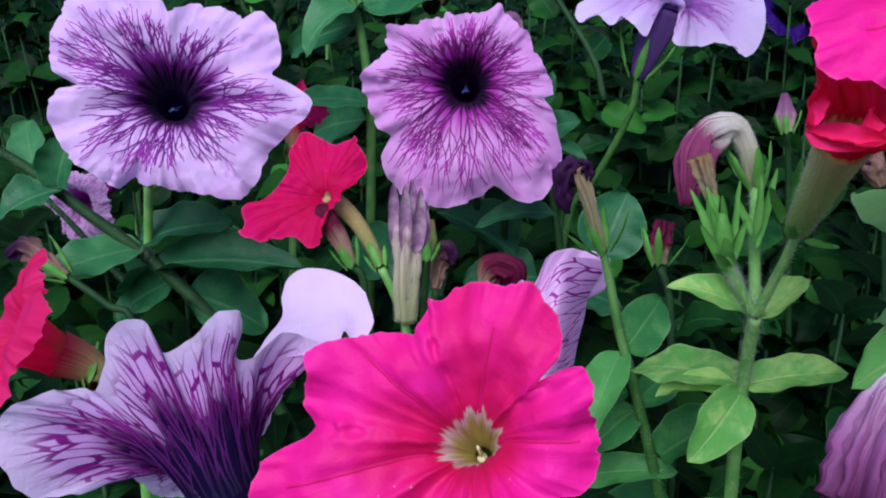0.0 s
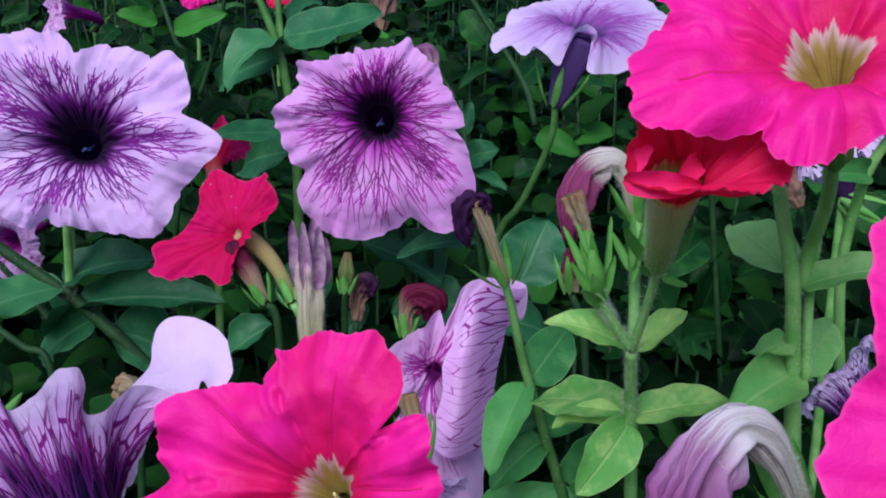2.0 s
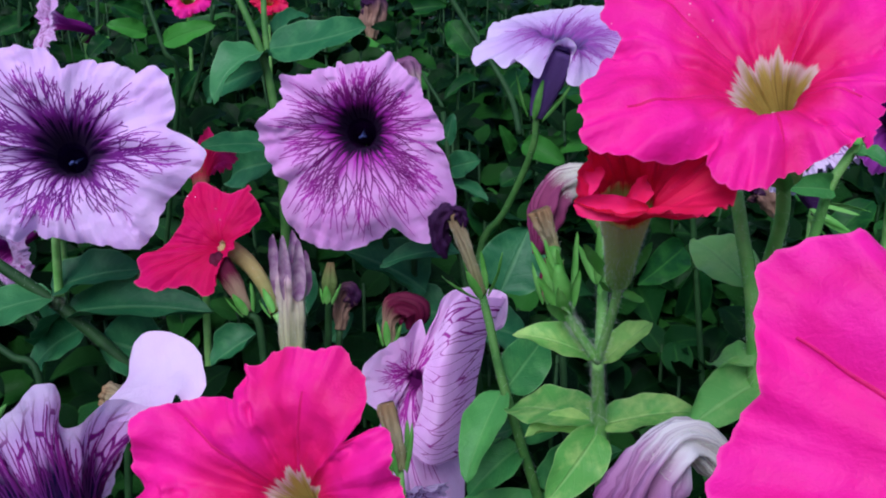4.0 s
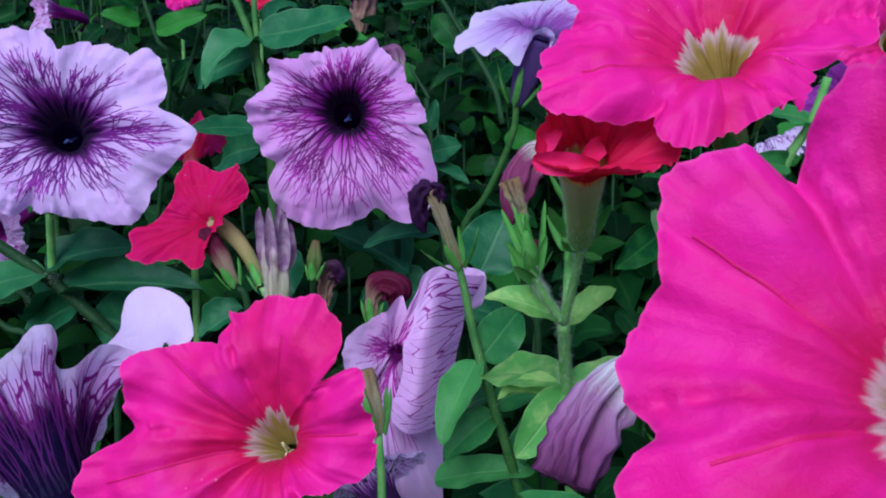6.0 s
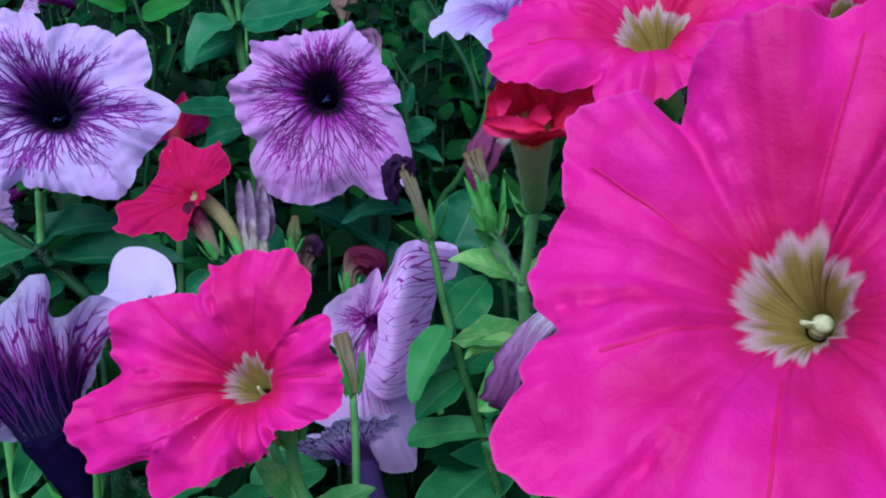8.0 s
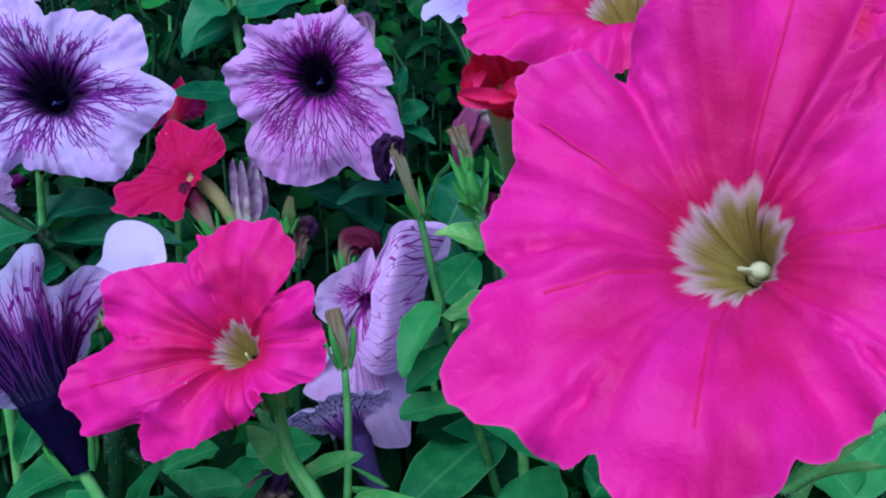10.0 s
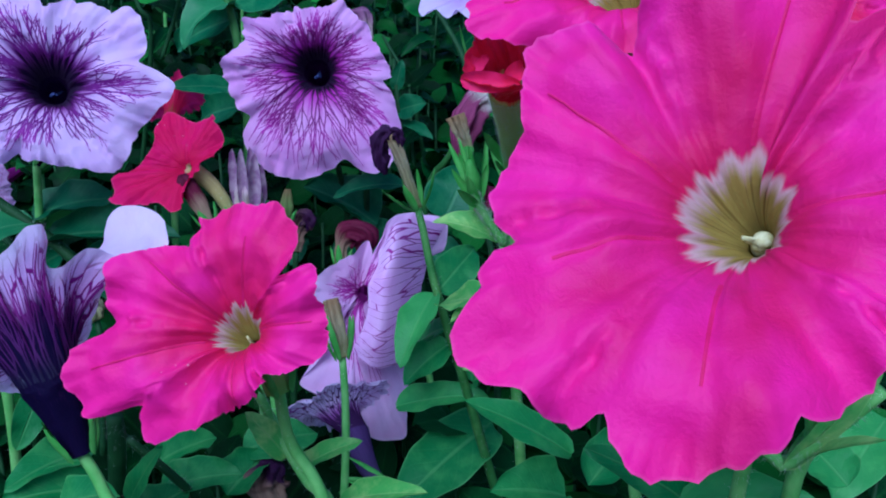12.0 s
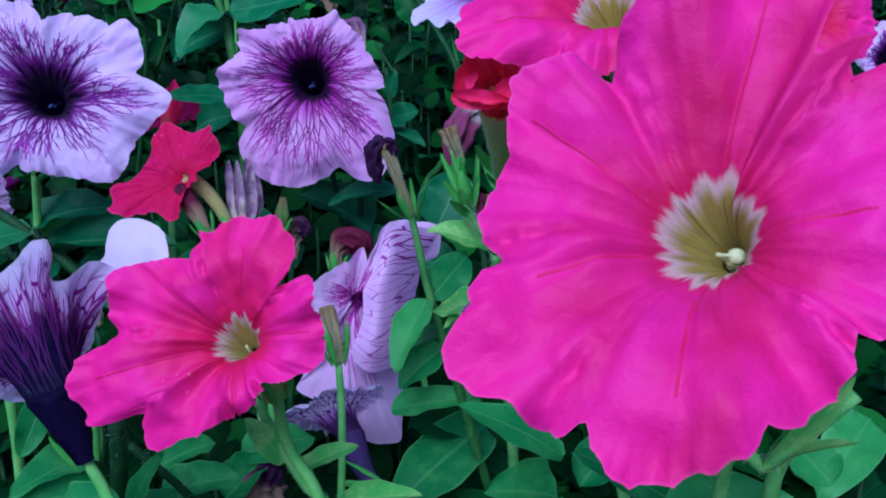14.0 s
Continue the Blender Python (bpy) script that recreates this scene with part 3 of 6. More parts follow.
                    grow(deg, rho, drift + sgn * rng.uniform(7, 15), w * 0.8, min(end * rng.uniform(0.8, 1.12), 0.97), level + 1)
                    drift -= sgn * 3.0
            paths.append(pts)

        for i in range(count):
            deg = (i + rng.uniform(-0.3, 0.3)) * 360 / count if branch else self.lobes[i % len(self.lobes)]
            d = min(abs((deg - a + 180) % 360 - 180) for a in self.lobes)
            end = rng.uniform(*reach) * (1.12 if d < 8 else 0.92)
            grow(deg, start, rng.uniform(-2, 2) if branch else 0.0, width * (1.25 if d < 6 else 1.0) * rng.uniform(0.8, 1.1), end, 0)
        verts, faces, polar = [], [], []
        for pts in paths:
            for sgn in ((1, -1) if both else (1,)):
                k0 = len(verts)
                for i, (deg, rho, w) in enumerate(pts):
                    rho = max(0.0, min(rho, 0.985))
                    p, n = self.at(deg, rho), self.out(deg, rho)
                    q = self.at(*((pts[i + 1][0], min(pts[i + 1][1], 0.99)) if i + 1 < len(pts) else (2 * deg - pts[i - 1][0], min(2 * rho - pts[i - 1][1], 0.995))))
                    side = (q - p).cross(n)
                    side = side.normalized() * w * 0.5 if side.length > 1e-9 else self.x * w * 0.5
                    lift = n * (0.00012 * sgn)
                    verts += [p + lift * 0.5 - side, p + lift * 1.6, p + lift * 0.5 + side]
                    polar += [(1, 0, rho)] * 3
                    if i:
                        a = k0 + 3 * (i - 1)
                        faces += [(a, a + 1, a + 4, a + 3), (a + 1, a + 2, a + 5, a + 4)]
        return mesh_part("vein_network", verts, faces, mat, parent, label="branching dark veins", polar=polar)


class Trumpet(Corolla):
    """A flower whose rim is given as places in space, in order round its mouth; it flares from the mouth to that rim.
    swell: (angle, mm) by which the limb bulges along the way given as toward."""

    def __init__(self, centre, rim, base, mouth, neck, seed=0.0, flare=0.5, ruffle=0.001, crumple=0.0012, crease=0.0008, lobes=(20, 92, 164, 236, 308), deep=0.5, swell=((0, 0.0), (180, 0.0)), toward=(0, -1, 0), axis=None):
        self.c, self.base, self.mouth, self.neck, self.seed = vec(centre), vec(base), mouth, neck, seed
        self.ring = [vec(p) for p in rim]
        self.n = (vec(axis) if axis else self.c - self.base).normalized()
        first = self.ring[0] - self.c
        self.x = (first - self.n * first.dot(self.n)).normalized()
        self.y = self.n.cross(self.x)
        turn = sum((self.ring[i - 1] - self.c).cross(self.ring[i] - self.c).dot(self.n) for i in range(len(rim)))
        if turn < 0:
            self.y = -self.y
        self.steps = [0.0]
        for i in range(len(rim)):
            self.steps.append(self.steps[-1] + (self.ring[(i + 1) % len(rim)] - self.ring[i]).length)
        self.flare, self.ruffle, self.crumple, self.crease, self.lobes = flare, ruffle, crumple, crease, lobes
        self.swell, self.toward = swell, vec(toward).normalized()
        self.throat = self.c
        self.ctrl = self.c - self.n * (self.c - self.base).length * deep
        self.cache = {}

    def edge(self, deg):
        """The rim's place at an angle, by a smooth curve through its corners."""
        key = round(deg * 4)
        if key not in self.cache:
            s = (deg % 360) / 360 * self.steps[-1]
            k = 0
            while self.steps[k + 1] < s:
                k += 1
            f = (s - self.steps[k]) / (self.steps[k + 1] - self.steps[k])
            n = len(self.ring)
            a, b, c, d = (self.ring[(k + j) % n] for j in (-1, 0, 1, 2))
            p = 0.5 * (2 * b + (c - a) * f + (2 * a - 5 * b + 4 * c - d) * f * f + (3 * b - a - 3 * c + d) * f ** 3)
            self.cache[key] = (p, min(abs((deg - q + 180) % 360 - 180) for q in self.lobes), ring_value(self.swell, deg % 360) * 0.001)
        return self.cache[key]

    def at(self, deg, rho):
        e, d, sw = self.edge(deg)
        th = radians(deg)
        m = self.c + (self.x * math.cos(th) + self.y * math.sin(th)) * self.mouth
        k = m + self.n * (e - m).length * self.flare
        p = m * (1 - rho) ** 2 + k * 2 * rho * (1 - rho) + e * rho * rho
        out = (e - m).cross(self.x * -math.sin(th) + self.y * math.cos(th)).normalized()
        z = self.ruffle * rho ** 2.5 * (noise.noise((math.cos(th) * 5 + self.seed, math.sin(th) * 5, rho)) + 0.8 * noise.noise((math.cos(th) * 14, math.sin(th) * 14 + self.seed, rho)))
        z += self.crumple * rho * (noise.noise(p * 110 + Vector((self.seed, 0, 0))) + 0.4 * noise.noise(p * 330))
        z += self.crease * (math.exp(-((36 - min(d, 36)) / 9.0) ** 2) - math.exp(-(d / 5.0) ** 2)) * math.sin(math.pi * min(1, rho))
        return p + out * z + self.toward * (sw * math.sin(math.pi * min(1.0, rho ** 0.8)))


def sepals(base, along, parent, length=0.013, width=0.0032, count=5, spread=0.35, seed=1, mat=None, curl=-0.3, r0=0.0012):
    rng = random.Random(seed)
    b, d = vec(base), vec(along).normalized()
    x = d.orthogonal().normalized()
    y = d.cross(x)
    for i in range(count):
        th = 2 * math.pi * (i + rng.uniform(-0.2, 0.2)) / count
        o = x * math.cos(th) + y * math.sin(th)
        L = length * rng.uniform(0.8, 1.15)
        sp = spread * rng.uniform(0.6, 1.5)
        tip = b + o * (r0 + 0.001) + (d + o * sp).normalized() * L
        leaf_part(b - d * 0.001 + o * r0, tip, width * rng.uniform(0.85, 1.15), parent, face=d * 0.3 - o, mat=mat or SEPAL, fold=0.5, droop=curl, sharp=0.8, seed=i, name="sepal")


def ball(centre, r, squash=1.0, n=6, m=8):
    verts, faces = [], []
    for i in range(n + 1):
        ph = math.pi * i / n
        for j in range(m):
            th = 2 * math.pi * j / m
            verts.append(vec(centre) + Vector((math.sin(ph) * math.cos(th) * r, math.sin(ph) * math.sin(th) * r, math.cos(ph) * r * squash)))
    return verts, grid_faces(n + 1, m, True)


def stamens(cor, parent, mat, sink=0.003, size=0.0008, count=4, off=0.35, seed=3, low=270):
    rng = random.Random(seed)
    for i in range(count):
        th = radians(low + rng.uniform(-70, 70))
        r = cor.mouth * off * rng.uniform(0.3, 1.2)
        tip = cor.throat + cor.n * 0.004 + (cor.x * math.cos(th) + cor.y * math.sin(th)) * r - cor.n * sink * rng.uniform(0.5, 1.4)
        root = cor.c * 0.5 + cor.ctrl * 0.5
        v, f, pol = tube_mesh([root, root.lerp(tip, 0.5), tip], [0.0003, 0.0002], 5, 5)
        st = mesh_part("stamen", v, f, mat, parent)
        v, f = ball(tip, size * rng.uniform(0.7, 1.1), 0.8)
        mesh_part("anther", v, f, mat, st)


def flower(label, cor, mat, vein=None, vein_seed=1, vein_args=None, stem=None, stem_r=(0.0013, 0.0016), stem_mat=None, calyx=0.013, stamen=None, hair=0, group="petunia flowers", tube=None, spread=0.35, flare=1.08, anther=0.0008):
    top = thing("petunia_flower", cor.base, label, "flower", group)
    cor.build(top, mat)
    if vein:
        cor.veins(top, vein, vein_seed, **(vein_args or {}))
    d = (cor.ctrl - cor.base)
    if tube:
        pts, rr = [], []
        for k in range(7):
            q = 1 - k / 6 * 0.97
            pts.append(cor.throat * (1 - q) ** 2 + cor.ctrl * 2 * q * (1 - q) + cor.base * q * q)
            rr.append((cor.neck + (cor.mouth - cor.neck) * (1 - q) ** 1.5) * (1.08 + (flare - 1.08) * (1 - q)) + 0.0002)
        v, f, pol = tube_mesh(pts, rr, 14, 22, cap=False)
        ob = mesh_part("tube", v, f, tube, top, polar=pol)
        if hair:
            hairs(pts, rr, hair * 2, 0.0011, ob, vein_seed)
    if calyx:
        sepals(cor.base, d, top, calyx, seed=vein_seed, spread=spread, r0=cor.neck * 1.15 + 0.0003)
    if stem:
        pts = [cor.base] + [vec(p) for p in stem]
        stem_part(pts, stem_r, top, stem_mat, hair // 5)
    if stamen:
        stamens(cor, top, stamen, size=anther)
    return top


# ---- ground ----
ground = mesh_part("ground", [(-60, -40, 0), (60, -40, 0), (60, 90, 0), (-60, 90, 0)], [(0, 1, 2, 3)], SOIL, smooth=False)
tagged(ground, "dark soil of the flower bed", "soil", kind="structure")

# ---- lilac flowers with dark veins ----
cA = Corolla((-0.0885, 0.2865, 0.3680), (0.05, -0.97, 0.25), [(5, 40.3), (12, 33.3), (16, 37.3), (29, 40.4), (39, 41.1), (44, 40.1), (45, 34.5), (52, 34.7), (61, 32.2), (73, 31.0), (83, 26.7), (87, 26.1), (92, 31.8), (106, 35.1), (124, 39.5), (135, 41.9), (147, 40.1), (160, 38.8), (167, 35.6), (172, 28.6), (175, 33.6), (189, 38.6), (197, 37.7), (209, 36.8), (239, 33.6), (244, 28.1), (248, 29.3), (268, 29.7), (289, 33.9), (305, 39.5), (327, 36.5), (343, 40.0), (357, 46.1)], (-0.1079, 0.3132, 0.3304), 0.0046, 0.0022, 0.011, 0.004, [(0, 1.0), (60, -1.0), (110, 2.5), (200, 1.0), (270, -2.0)], 0.0035, 0.002, (80, 145, 200, 265, 350), 1.0, crumple=1.15)
flower("lilac petunia with dark purple veins and near-black throat", cA, LILAC, VEIN, 1, dict(count=56, width=0.00082, reach=(0.50, 0.86), start=0.03, branch=0.17), [(-0.1112, 0.3149, 0.3056), (-0.1121, 0.3133, 0.3012)], stem_r=(0.0016, 0.0018), stamen=ANTHER_DARK)
cB = Corolla((0.0072, 0.2994, 0.3713), (-0.05, -0.98, 0.15), [(3, 28.5), (26, 24.5), (35, 26.2), (54, 25.6), (64, 27.4), (73, 23.8), (90, 21.1), (106, 22.9), (114, 21.9), (140, 26.7), (145, 31.2), (159, 28.5), (169, 30.6), (181, 35.3), (196, 33.0), (208, 33.5), (217, 31.4), (222, 38.4), (237, 43.0), (250, 45.0), (261, 44.5), (275, 41.4), (283, 38.7), (287, 37.8), (294, 44.1), (304, 48.4), (310, 46.4), (324, 41.7), (334, 34.8), (348, 28.0), (352, 30.0)], (0.0098, 0.3294, 0.3457), 0.0046, 0.0022, 0.010, 0.003, [(0, -1), (90, -1), (180, 1), (270, -4)], 0.003, 0.002, (85, 150, 215, 280, 345), 2.0, crumple=1.15)
flower("rosy lilac petunia with magenta veins and black throat", cB, ROSE_LILAC, VEIN_MAGENTA, 2, dict(count=52, reach=(0.60, 0.96), width=0.00078, start=0.03, branch=0.17), [(0.0151, 0.3399, 0.3014), (0.0202, 0.3349, 0.2583), (0.0232, 0.3191, 0.1858)], stem_r=(0.0013, 0.0016), stem_mat=STEM_SHADED, stamen=ANTHER_DARK)

# ---- hot pink flowers ----
cE = Corolla((0.0038, 0.1254, 0.3408), (-0.20, -0.91, 0.36), [(16, 20.8), (39, 22.9), (46, 16.5), (47, 20.6), (58, 24.9), (70, 27.7), (85, 26.4), (99, 25.0), (113, 23.5), (116, 21.1), (123, 19.8), (149, 27.9), (157, 31.1), (163, 27.9), (173, 29.0), (184, 26.8), (192, 34.6), (201, 38.2), (215, 36.8), (223, 26.3), (227, 28.7), (238, 30.2), (247, 24.8), (271, 17.9), (310, 14.6), (320, 12.9), (322, 14.3), (343, 19.5), (360, 21.7)], (0.0106, 0.1414, 0.3178), 0.0015, 0.003, 0.006, 0.0015, [(0, 0), (35, 2.5), (90, -1), (270, -1), (320, 3)], 0.0026, 0.0022, (80, 146, 200, 285, 8), 3.0, 0.15, 0.0030, 0.009, 8.0, 1.6, (43, 113, 180, 221, 313))
flower("hot pink petunia with creamy yellow throat", cE, PINK, VEIN_RED, 3, dict(count=5, reach=(0.6, 0.8), width=0.0006, both=False, branch=0.0, start=0.17), [(0.0114, 0.1486, 0.2991), (0.0181, 0.1460, 0.2870), (0.0231, 0.1436, 0.2657)], stem_r=(0.0014, 0.0018), stamen=ANTHER, tube=TUBE_GREEN, hair=150)
cG = Corolla((0.0836, 0.1346, 0.4090), (-0.12, -0.62, 0.76), [(6, 27.3), (21, 30.9), (38, 34.6), (47, 27.0), (59, 32.4), (88, 29.6), (113, 21.8), (128, 29.5), (152, 29.7), (164, 23.6), (182, 28.9), (192, 29.4), (206, 31.2), (213, 29.7), (224, 21.9), (235, 15.9), (240, 19.1), (256, 21.3), (279, 17.7), (346, 17.8), (354, 21.3), (355, 17.8)], (0.0942, 0.1499, 0.3899), 0.0015, 0.003, 0.005, 0.002, [(0, 0), (200, 0), (250, -3), (300, -1)], 0.0026, 0.0022, (60, 140, 200, 275, 340), 4.0, 0.15, 0.0030, 0.009, 8.0, 1.5)
flower("hot pink petunia with olive streaked throat", cG, PINK_OLIVE, VEIN_RED, 4, dict(count=5, reach=(0.6, 0.8), width=0.0006, both=False, branch=0.0, start=0.20), [(0.0995, 0.1607, 0.3782), (0.1022, 0.1710, 0.3651), (0.1015, 0.1728, 0.3548)], tube=TUBE_GREEN, stamen=ANTHER, hair=150)
cJ = Corolla((0.0759, 0.0455, 0.3901), (-0.28, -0.68, 0.68), [(3, 24.6), (28, 26.9), (48, 28.0), (54, 25.8), (55, 30.5), (62, 22.8), (69, 36.6), (85, 30.4), (92, 29.0), (102, 27.7), (112, 26.6), (118, 25.6), (121, 24.5), (125, 23.5), (131, 25.2), (139, 28.0), (145, 29.4), (150, 28.2), (157, 25.6), (164, 24.6), (173, 25.6), (181, 26.3), (189, 26.3), (199, 24.1), (211, 28.9), (221, 34.3), (229, 32.4), (234, 30.2), (246, 29.6), (250, 26.8), (254, 30.2), (264, 31.2), (282, 28.2), (299, 24.4), (314, 23.9), (321, 22.4), (328, 20.6), (330, 23.1), (340, 24.5)], (0.0950, 0.0694, 0.3675), 0.0015, 0.0025, 0.005, 0.001, [(0, 0.0), (45, 2.0), (85, 8.0), (102, 9.9), (118, 7.7), (125, 1.2), (131, 4.7), (146, 6.0), (157, 3.5), (173, 0.9), (200, 1.0), (270, 0.0)], 0.0026, 0.0022, (80, 153, 208, 270, 8), 5.0, 0.15, 0.0030, 0.009, 8.0, 1.4, (51, 119, 191, 240, 324))
flower("large hot pink petunia with cream and olive throat", cJ, PINK_LARGE, VEIN_RED, 5, dict(count=5, reach=(0.6, 0.85), width=0.0006, both=False, branch=0.0, start=0.24), [(0.1063, 0.0762, 0.3434), (0.1062, 0.0803, 0.3247), (0.1175, 0.0966, 0.2523)], tube=TUBE_GREEN, stamen=ANTHER, anther=0.0013)
cG2 = Corolla((0.1754, 0.2379, 0.4002), (0.1, -0.9, 0.4), [(0, 22), (40, 26), (72, 20), (110, 25), (144, 19), (180, 25), (216, 20), (250, 26), (288, 20), (320, 25)], (0.1950, 0.2650, 0.3885), 0.005, 0.0025, 0.005, 0.002, seed=6.0)
flower("pink petunia on a tall stem", cG2, PINK, None, 6, None, [(0.2017, 0.2633, 0.3529), (0.2142, 0.2583, 0.2463)], tube=TUBE_GREEN)
cG3 = Corolla((-0.1325, 0.6471, 0.4005), (0.1, -0.9, 0.4), [(0, 15), (40, 18), (72, 14), (110, 17), (144, 14), (180, 17), (216, 14), (250, 18), (288, 14), (320, 17)], (-0.1388, 0.6720, 0.3802), 0.004, 0.002, 0.004, 0.002, seed=6.5)
flower("pink petunia far back in the bed", cG3, PINK, None, 16, None, [(-0.1413, 0.6606, 0.3159)], tube=TUBE_GREEN)
cG4 = Corolla((-0.0886, 0.7283, 0.3926), (0.1, -0.9, 0.4), [(0, 13), (40, 16), (72, 12), (110, 15), (144, 12), (180, 16), (216, 12), (250, 15), (288, 12), (320, 16)], (-0.0942, 0.7532, 0.3726), 0.003, 0.002, 0.004, 0.002, seed=6.7)
flower("scarlet petunia far back in the bed", cG4, RED, None, 17, None, [(-0.0958, 0.7391, 0.3005)], tube=TUBE_GREEN)

# ---- crimson flowers ----
cC = Trumpet((-0.0367, 0.272, 0.3382), [(-0.0432, 0.2840, 0.3569), (-0.0362, 0.2800, 0.3542), (-0.0314, 0.2790, 0.3555), (-0.0284, 0.2800, 0.3568), (-0.0275, 0.2790, 0.3550), (-0.0246, 0.2770, 0.3508), (-0.0250, 0.2750, 0.3467), (-0.0285, 0.2710, 0.3419), (-0.0327, 0.2680, 0.3392), (-0.0346, 0.2660, 0.3375), (-0.0366, 0.2640, 0.3350), (-0.0386, 0.2620, 0.3287), (-0.0421, 0.2600, 0.3261), (-0.0459, 0.2620, 0.3281), (-0.0523, 0.2630, 0.3277), (-0.0586, 0.2630, 0.3265), (-0.0643, 0.2640, 0.3293), (-0.0627, 0.2660, 0.3319), (-0.0632, 0.2680, 0.3365), (-0.0556, 0.2710, 0.3395), (-0.0507, 0.2730, 0.3444), (-0.0488, 0.2760, 0.3488), (-0.0492, 0.2780, 0.3524), (-0.0463, 0.2830, 0.3566)], (-0.0195, 0.262, 0.3183), 0.0016, 0.0016, 7.0, 0.25, 0.0014, 0.0022, 0.0003, (20, 110, 190, 250, 320), 0.55, axis=(-0.55, -0.62, 0.50))
flower("small crimson petunia turned aside, with a tan tube and pale specks", cC, CRIMSON_PETAL, None, 7, None, [(-0.0148, 0.262, 0.3068), (-0.0118, 0.262, 0.2946), (-0.0084, 0.2520, 0.2351)], tube=TUBE_TAN, calyx=0.007, hair=150, flare=2.0)
cC2 = Corolla((-0.0580, 0.3440, 0.3515), (-0.2, 0.85, 0.45), [(24, 7.1), (80, 8.5), (105, 13.3), (132, 10.4), (181, 13.3), (232, 10.2), (267, 8.8), (312, 15.2), (328, 13.7)], (-0.0581, 0.3285, 0.3368), 0.003, 0.0018, 0.003, 0.001, [(0, 0), (180, 0)], 0.003, 0.001, seed=8.0)
flower("small crimson petunia behind a lilac one", cC2, RED_BACK, None, 8, None, [(-0.0588, 0.3306, 0.3120), (-0.0627, 0.3273, 0.2401)], tube=TUBE_STRAW, calyx=0.009)
cH = Trumpet((0.0628, 0.136, 0.389), [
    (0.0545, 0.1340, 0.4033), (0.0543, 0.1310, 0.3992), (0.0535, 0.1280, 0.3947), (0.0527, 0.1260, 0.3926), (0.0552, 0.1240, 0.3910), (0.0583, 0.1220, 0.3908), (0.0652, 0.1210, 0.3913), (0.0712, 0.1220, 0.3906), (0.0764, 0.1250, 0.3920), (0.0784, 0.1280, 0.3938), (0.0788, 0.1320, 0.3970), (0.0784, 0.1380, 0.3982), (0.0761, 0.1440, 0.3985), (0.0709, 0.1480, 0.3989), (0.0654, 0.1490, 0.4002), (0.0605, 0.1460, 0.4040), (0.0569, 0.1400, 0.4056)],
    (0.0676, 0.1600, 0.3665), 0.0042, 0.0022, 9.0, 0.30, 0.0012, 0.0012, 0.0014, (30, 105, 180, 250, 320), 0.5)
hflower = flower("small crimson petunia opening above a hairy tube", cH, CRIMSON_CUP, None, 9, None, [(0.0681, 0.1640, 0.3600), (0.0679, 0.1700, 0.3500), (0.0672, 0.1749, 0.3409)], stem_r=(0.0009, 0.0011), tube=TUBE_GREEN, hair=700, calyx=0.012, spread=0.55, flare=1.05)
for b, tip, w, face, dr in (((0.0522, 0.1261, 0.3918), (0.0636, 0.1255, 0.3910), 0.0050, (0, -1, 0.1), 0.1), ((0.0605, 0.1278, 0.3912), (0.0664, 0.1329, 0.3942), 0.0045, (0.3, -1, 0.3), 0.5), ((0.0538, 0.1303, 0.3921), (0.0584, 0.1364, 0.3977), 0.0045, (0.5, -0.8, 0.3), 0.4)):
    leaf_part(b, tip, w, hflower, face, CRIMSON, 0.5, dr, 0.08, 0.6, name="lip_fold")
cE0 = Corolla((-0.0959, 0.1815, 0.3338), (-0.80, -0.35, 0.48), [(0, 18), (40, 22), (72, 16), (110, 20), (144, 15), (180, 19), (216, 15), (250, 22), (288, 17), (320, 22)], (-0.0775, 0.1771, 0.3218), 0.005, 0.0022, 0.006, 0.004, seed=10.0)
flower("crimson pink petunia turned aside, with a tan tube", cE0, RED_BACK, None, 10, None, [(-0.0722, 0.1784, 0.3108), (-0.0700, 0.1782, 0.2956), (-0.0752, 0.1832, 0.2508)], tube=TUBE_STRAW, hair=100)

# ---- lilac flowers seen from the side and behind ----
cD = Trumpet((-0.0381, 0.1337, 0.325), [
    (-0.0719, 0.1240, 0.3435), (-0.0688, 0.1240, 0.3482), (-0.0621, 0.1250, 0.3500), (-0.0598, 0.1260, 0.3498), (-0.0561, 0.1270, 0.3495), (-0.0542, 0.1270, 0.3542), (-0.0538, 0.1280, 0.3583), (-0.0506, 0.1280, 0.3616), (-0.0470, 0.1280, 0.3615), (-0.0464, 0.1290, 0.3582), (-0.0453, 0.1300, 0.3548), (-0.0409, 0.1290, 0.3577), (-0.0360, 0.1280, 0.3626), (-0.0324, 0.1270, 0.3638), (-0.0318, 0.1280, 0.3616), (-0.0333, 0.1300, 0.3581), (-0.0337, 0.1310, 0.3550), (-0.0323, 0.1320, 0.3522), (-0.0303, 0.1340, 0.3532), (-0.0285, 0.1360, 0.3548), (-0.0256, 0.1380, 0.3545), (-0.0229, 0.1400, 0.3523), (-0.0191, 0.1410, 0.3500), (-0.0225, 0.1420, 0.3487), (-0.0258, 0.1430, 0.3455), (-0.0290, 0.1450, 0.3389), (-0.0335, 0.1470, 0.3317), (-0.0376, 0.1470, 0.3248), (-0.0447, 0.1460, 0.3177), (-0.0532, 0.1430, 0.3174), (-0.0565, 0.1360, 0.3267), (-0.0606, 0.1290, 0.3288), (-0.0682, 0.1250, 0.3307), (-0.0716, 0.1230, 0.3377)],
    (-0.0327, 0.1308, 0.3082), 0.0066, 0.0026, 11.0, 0.50, 0.0012, 0.0008, 0.0008, (10, 75, 128, 200, 300), 0.35)
cD.cone = 1.0
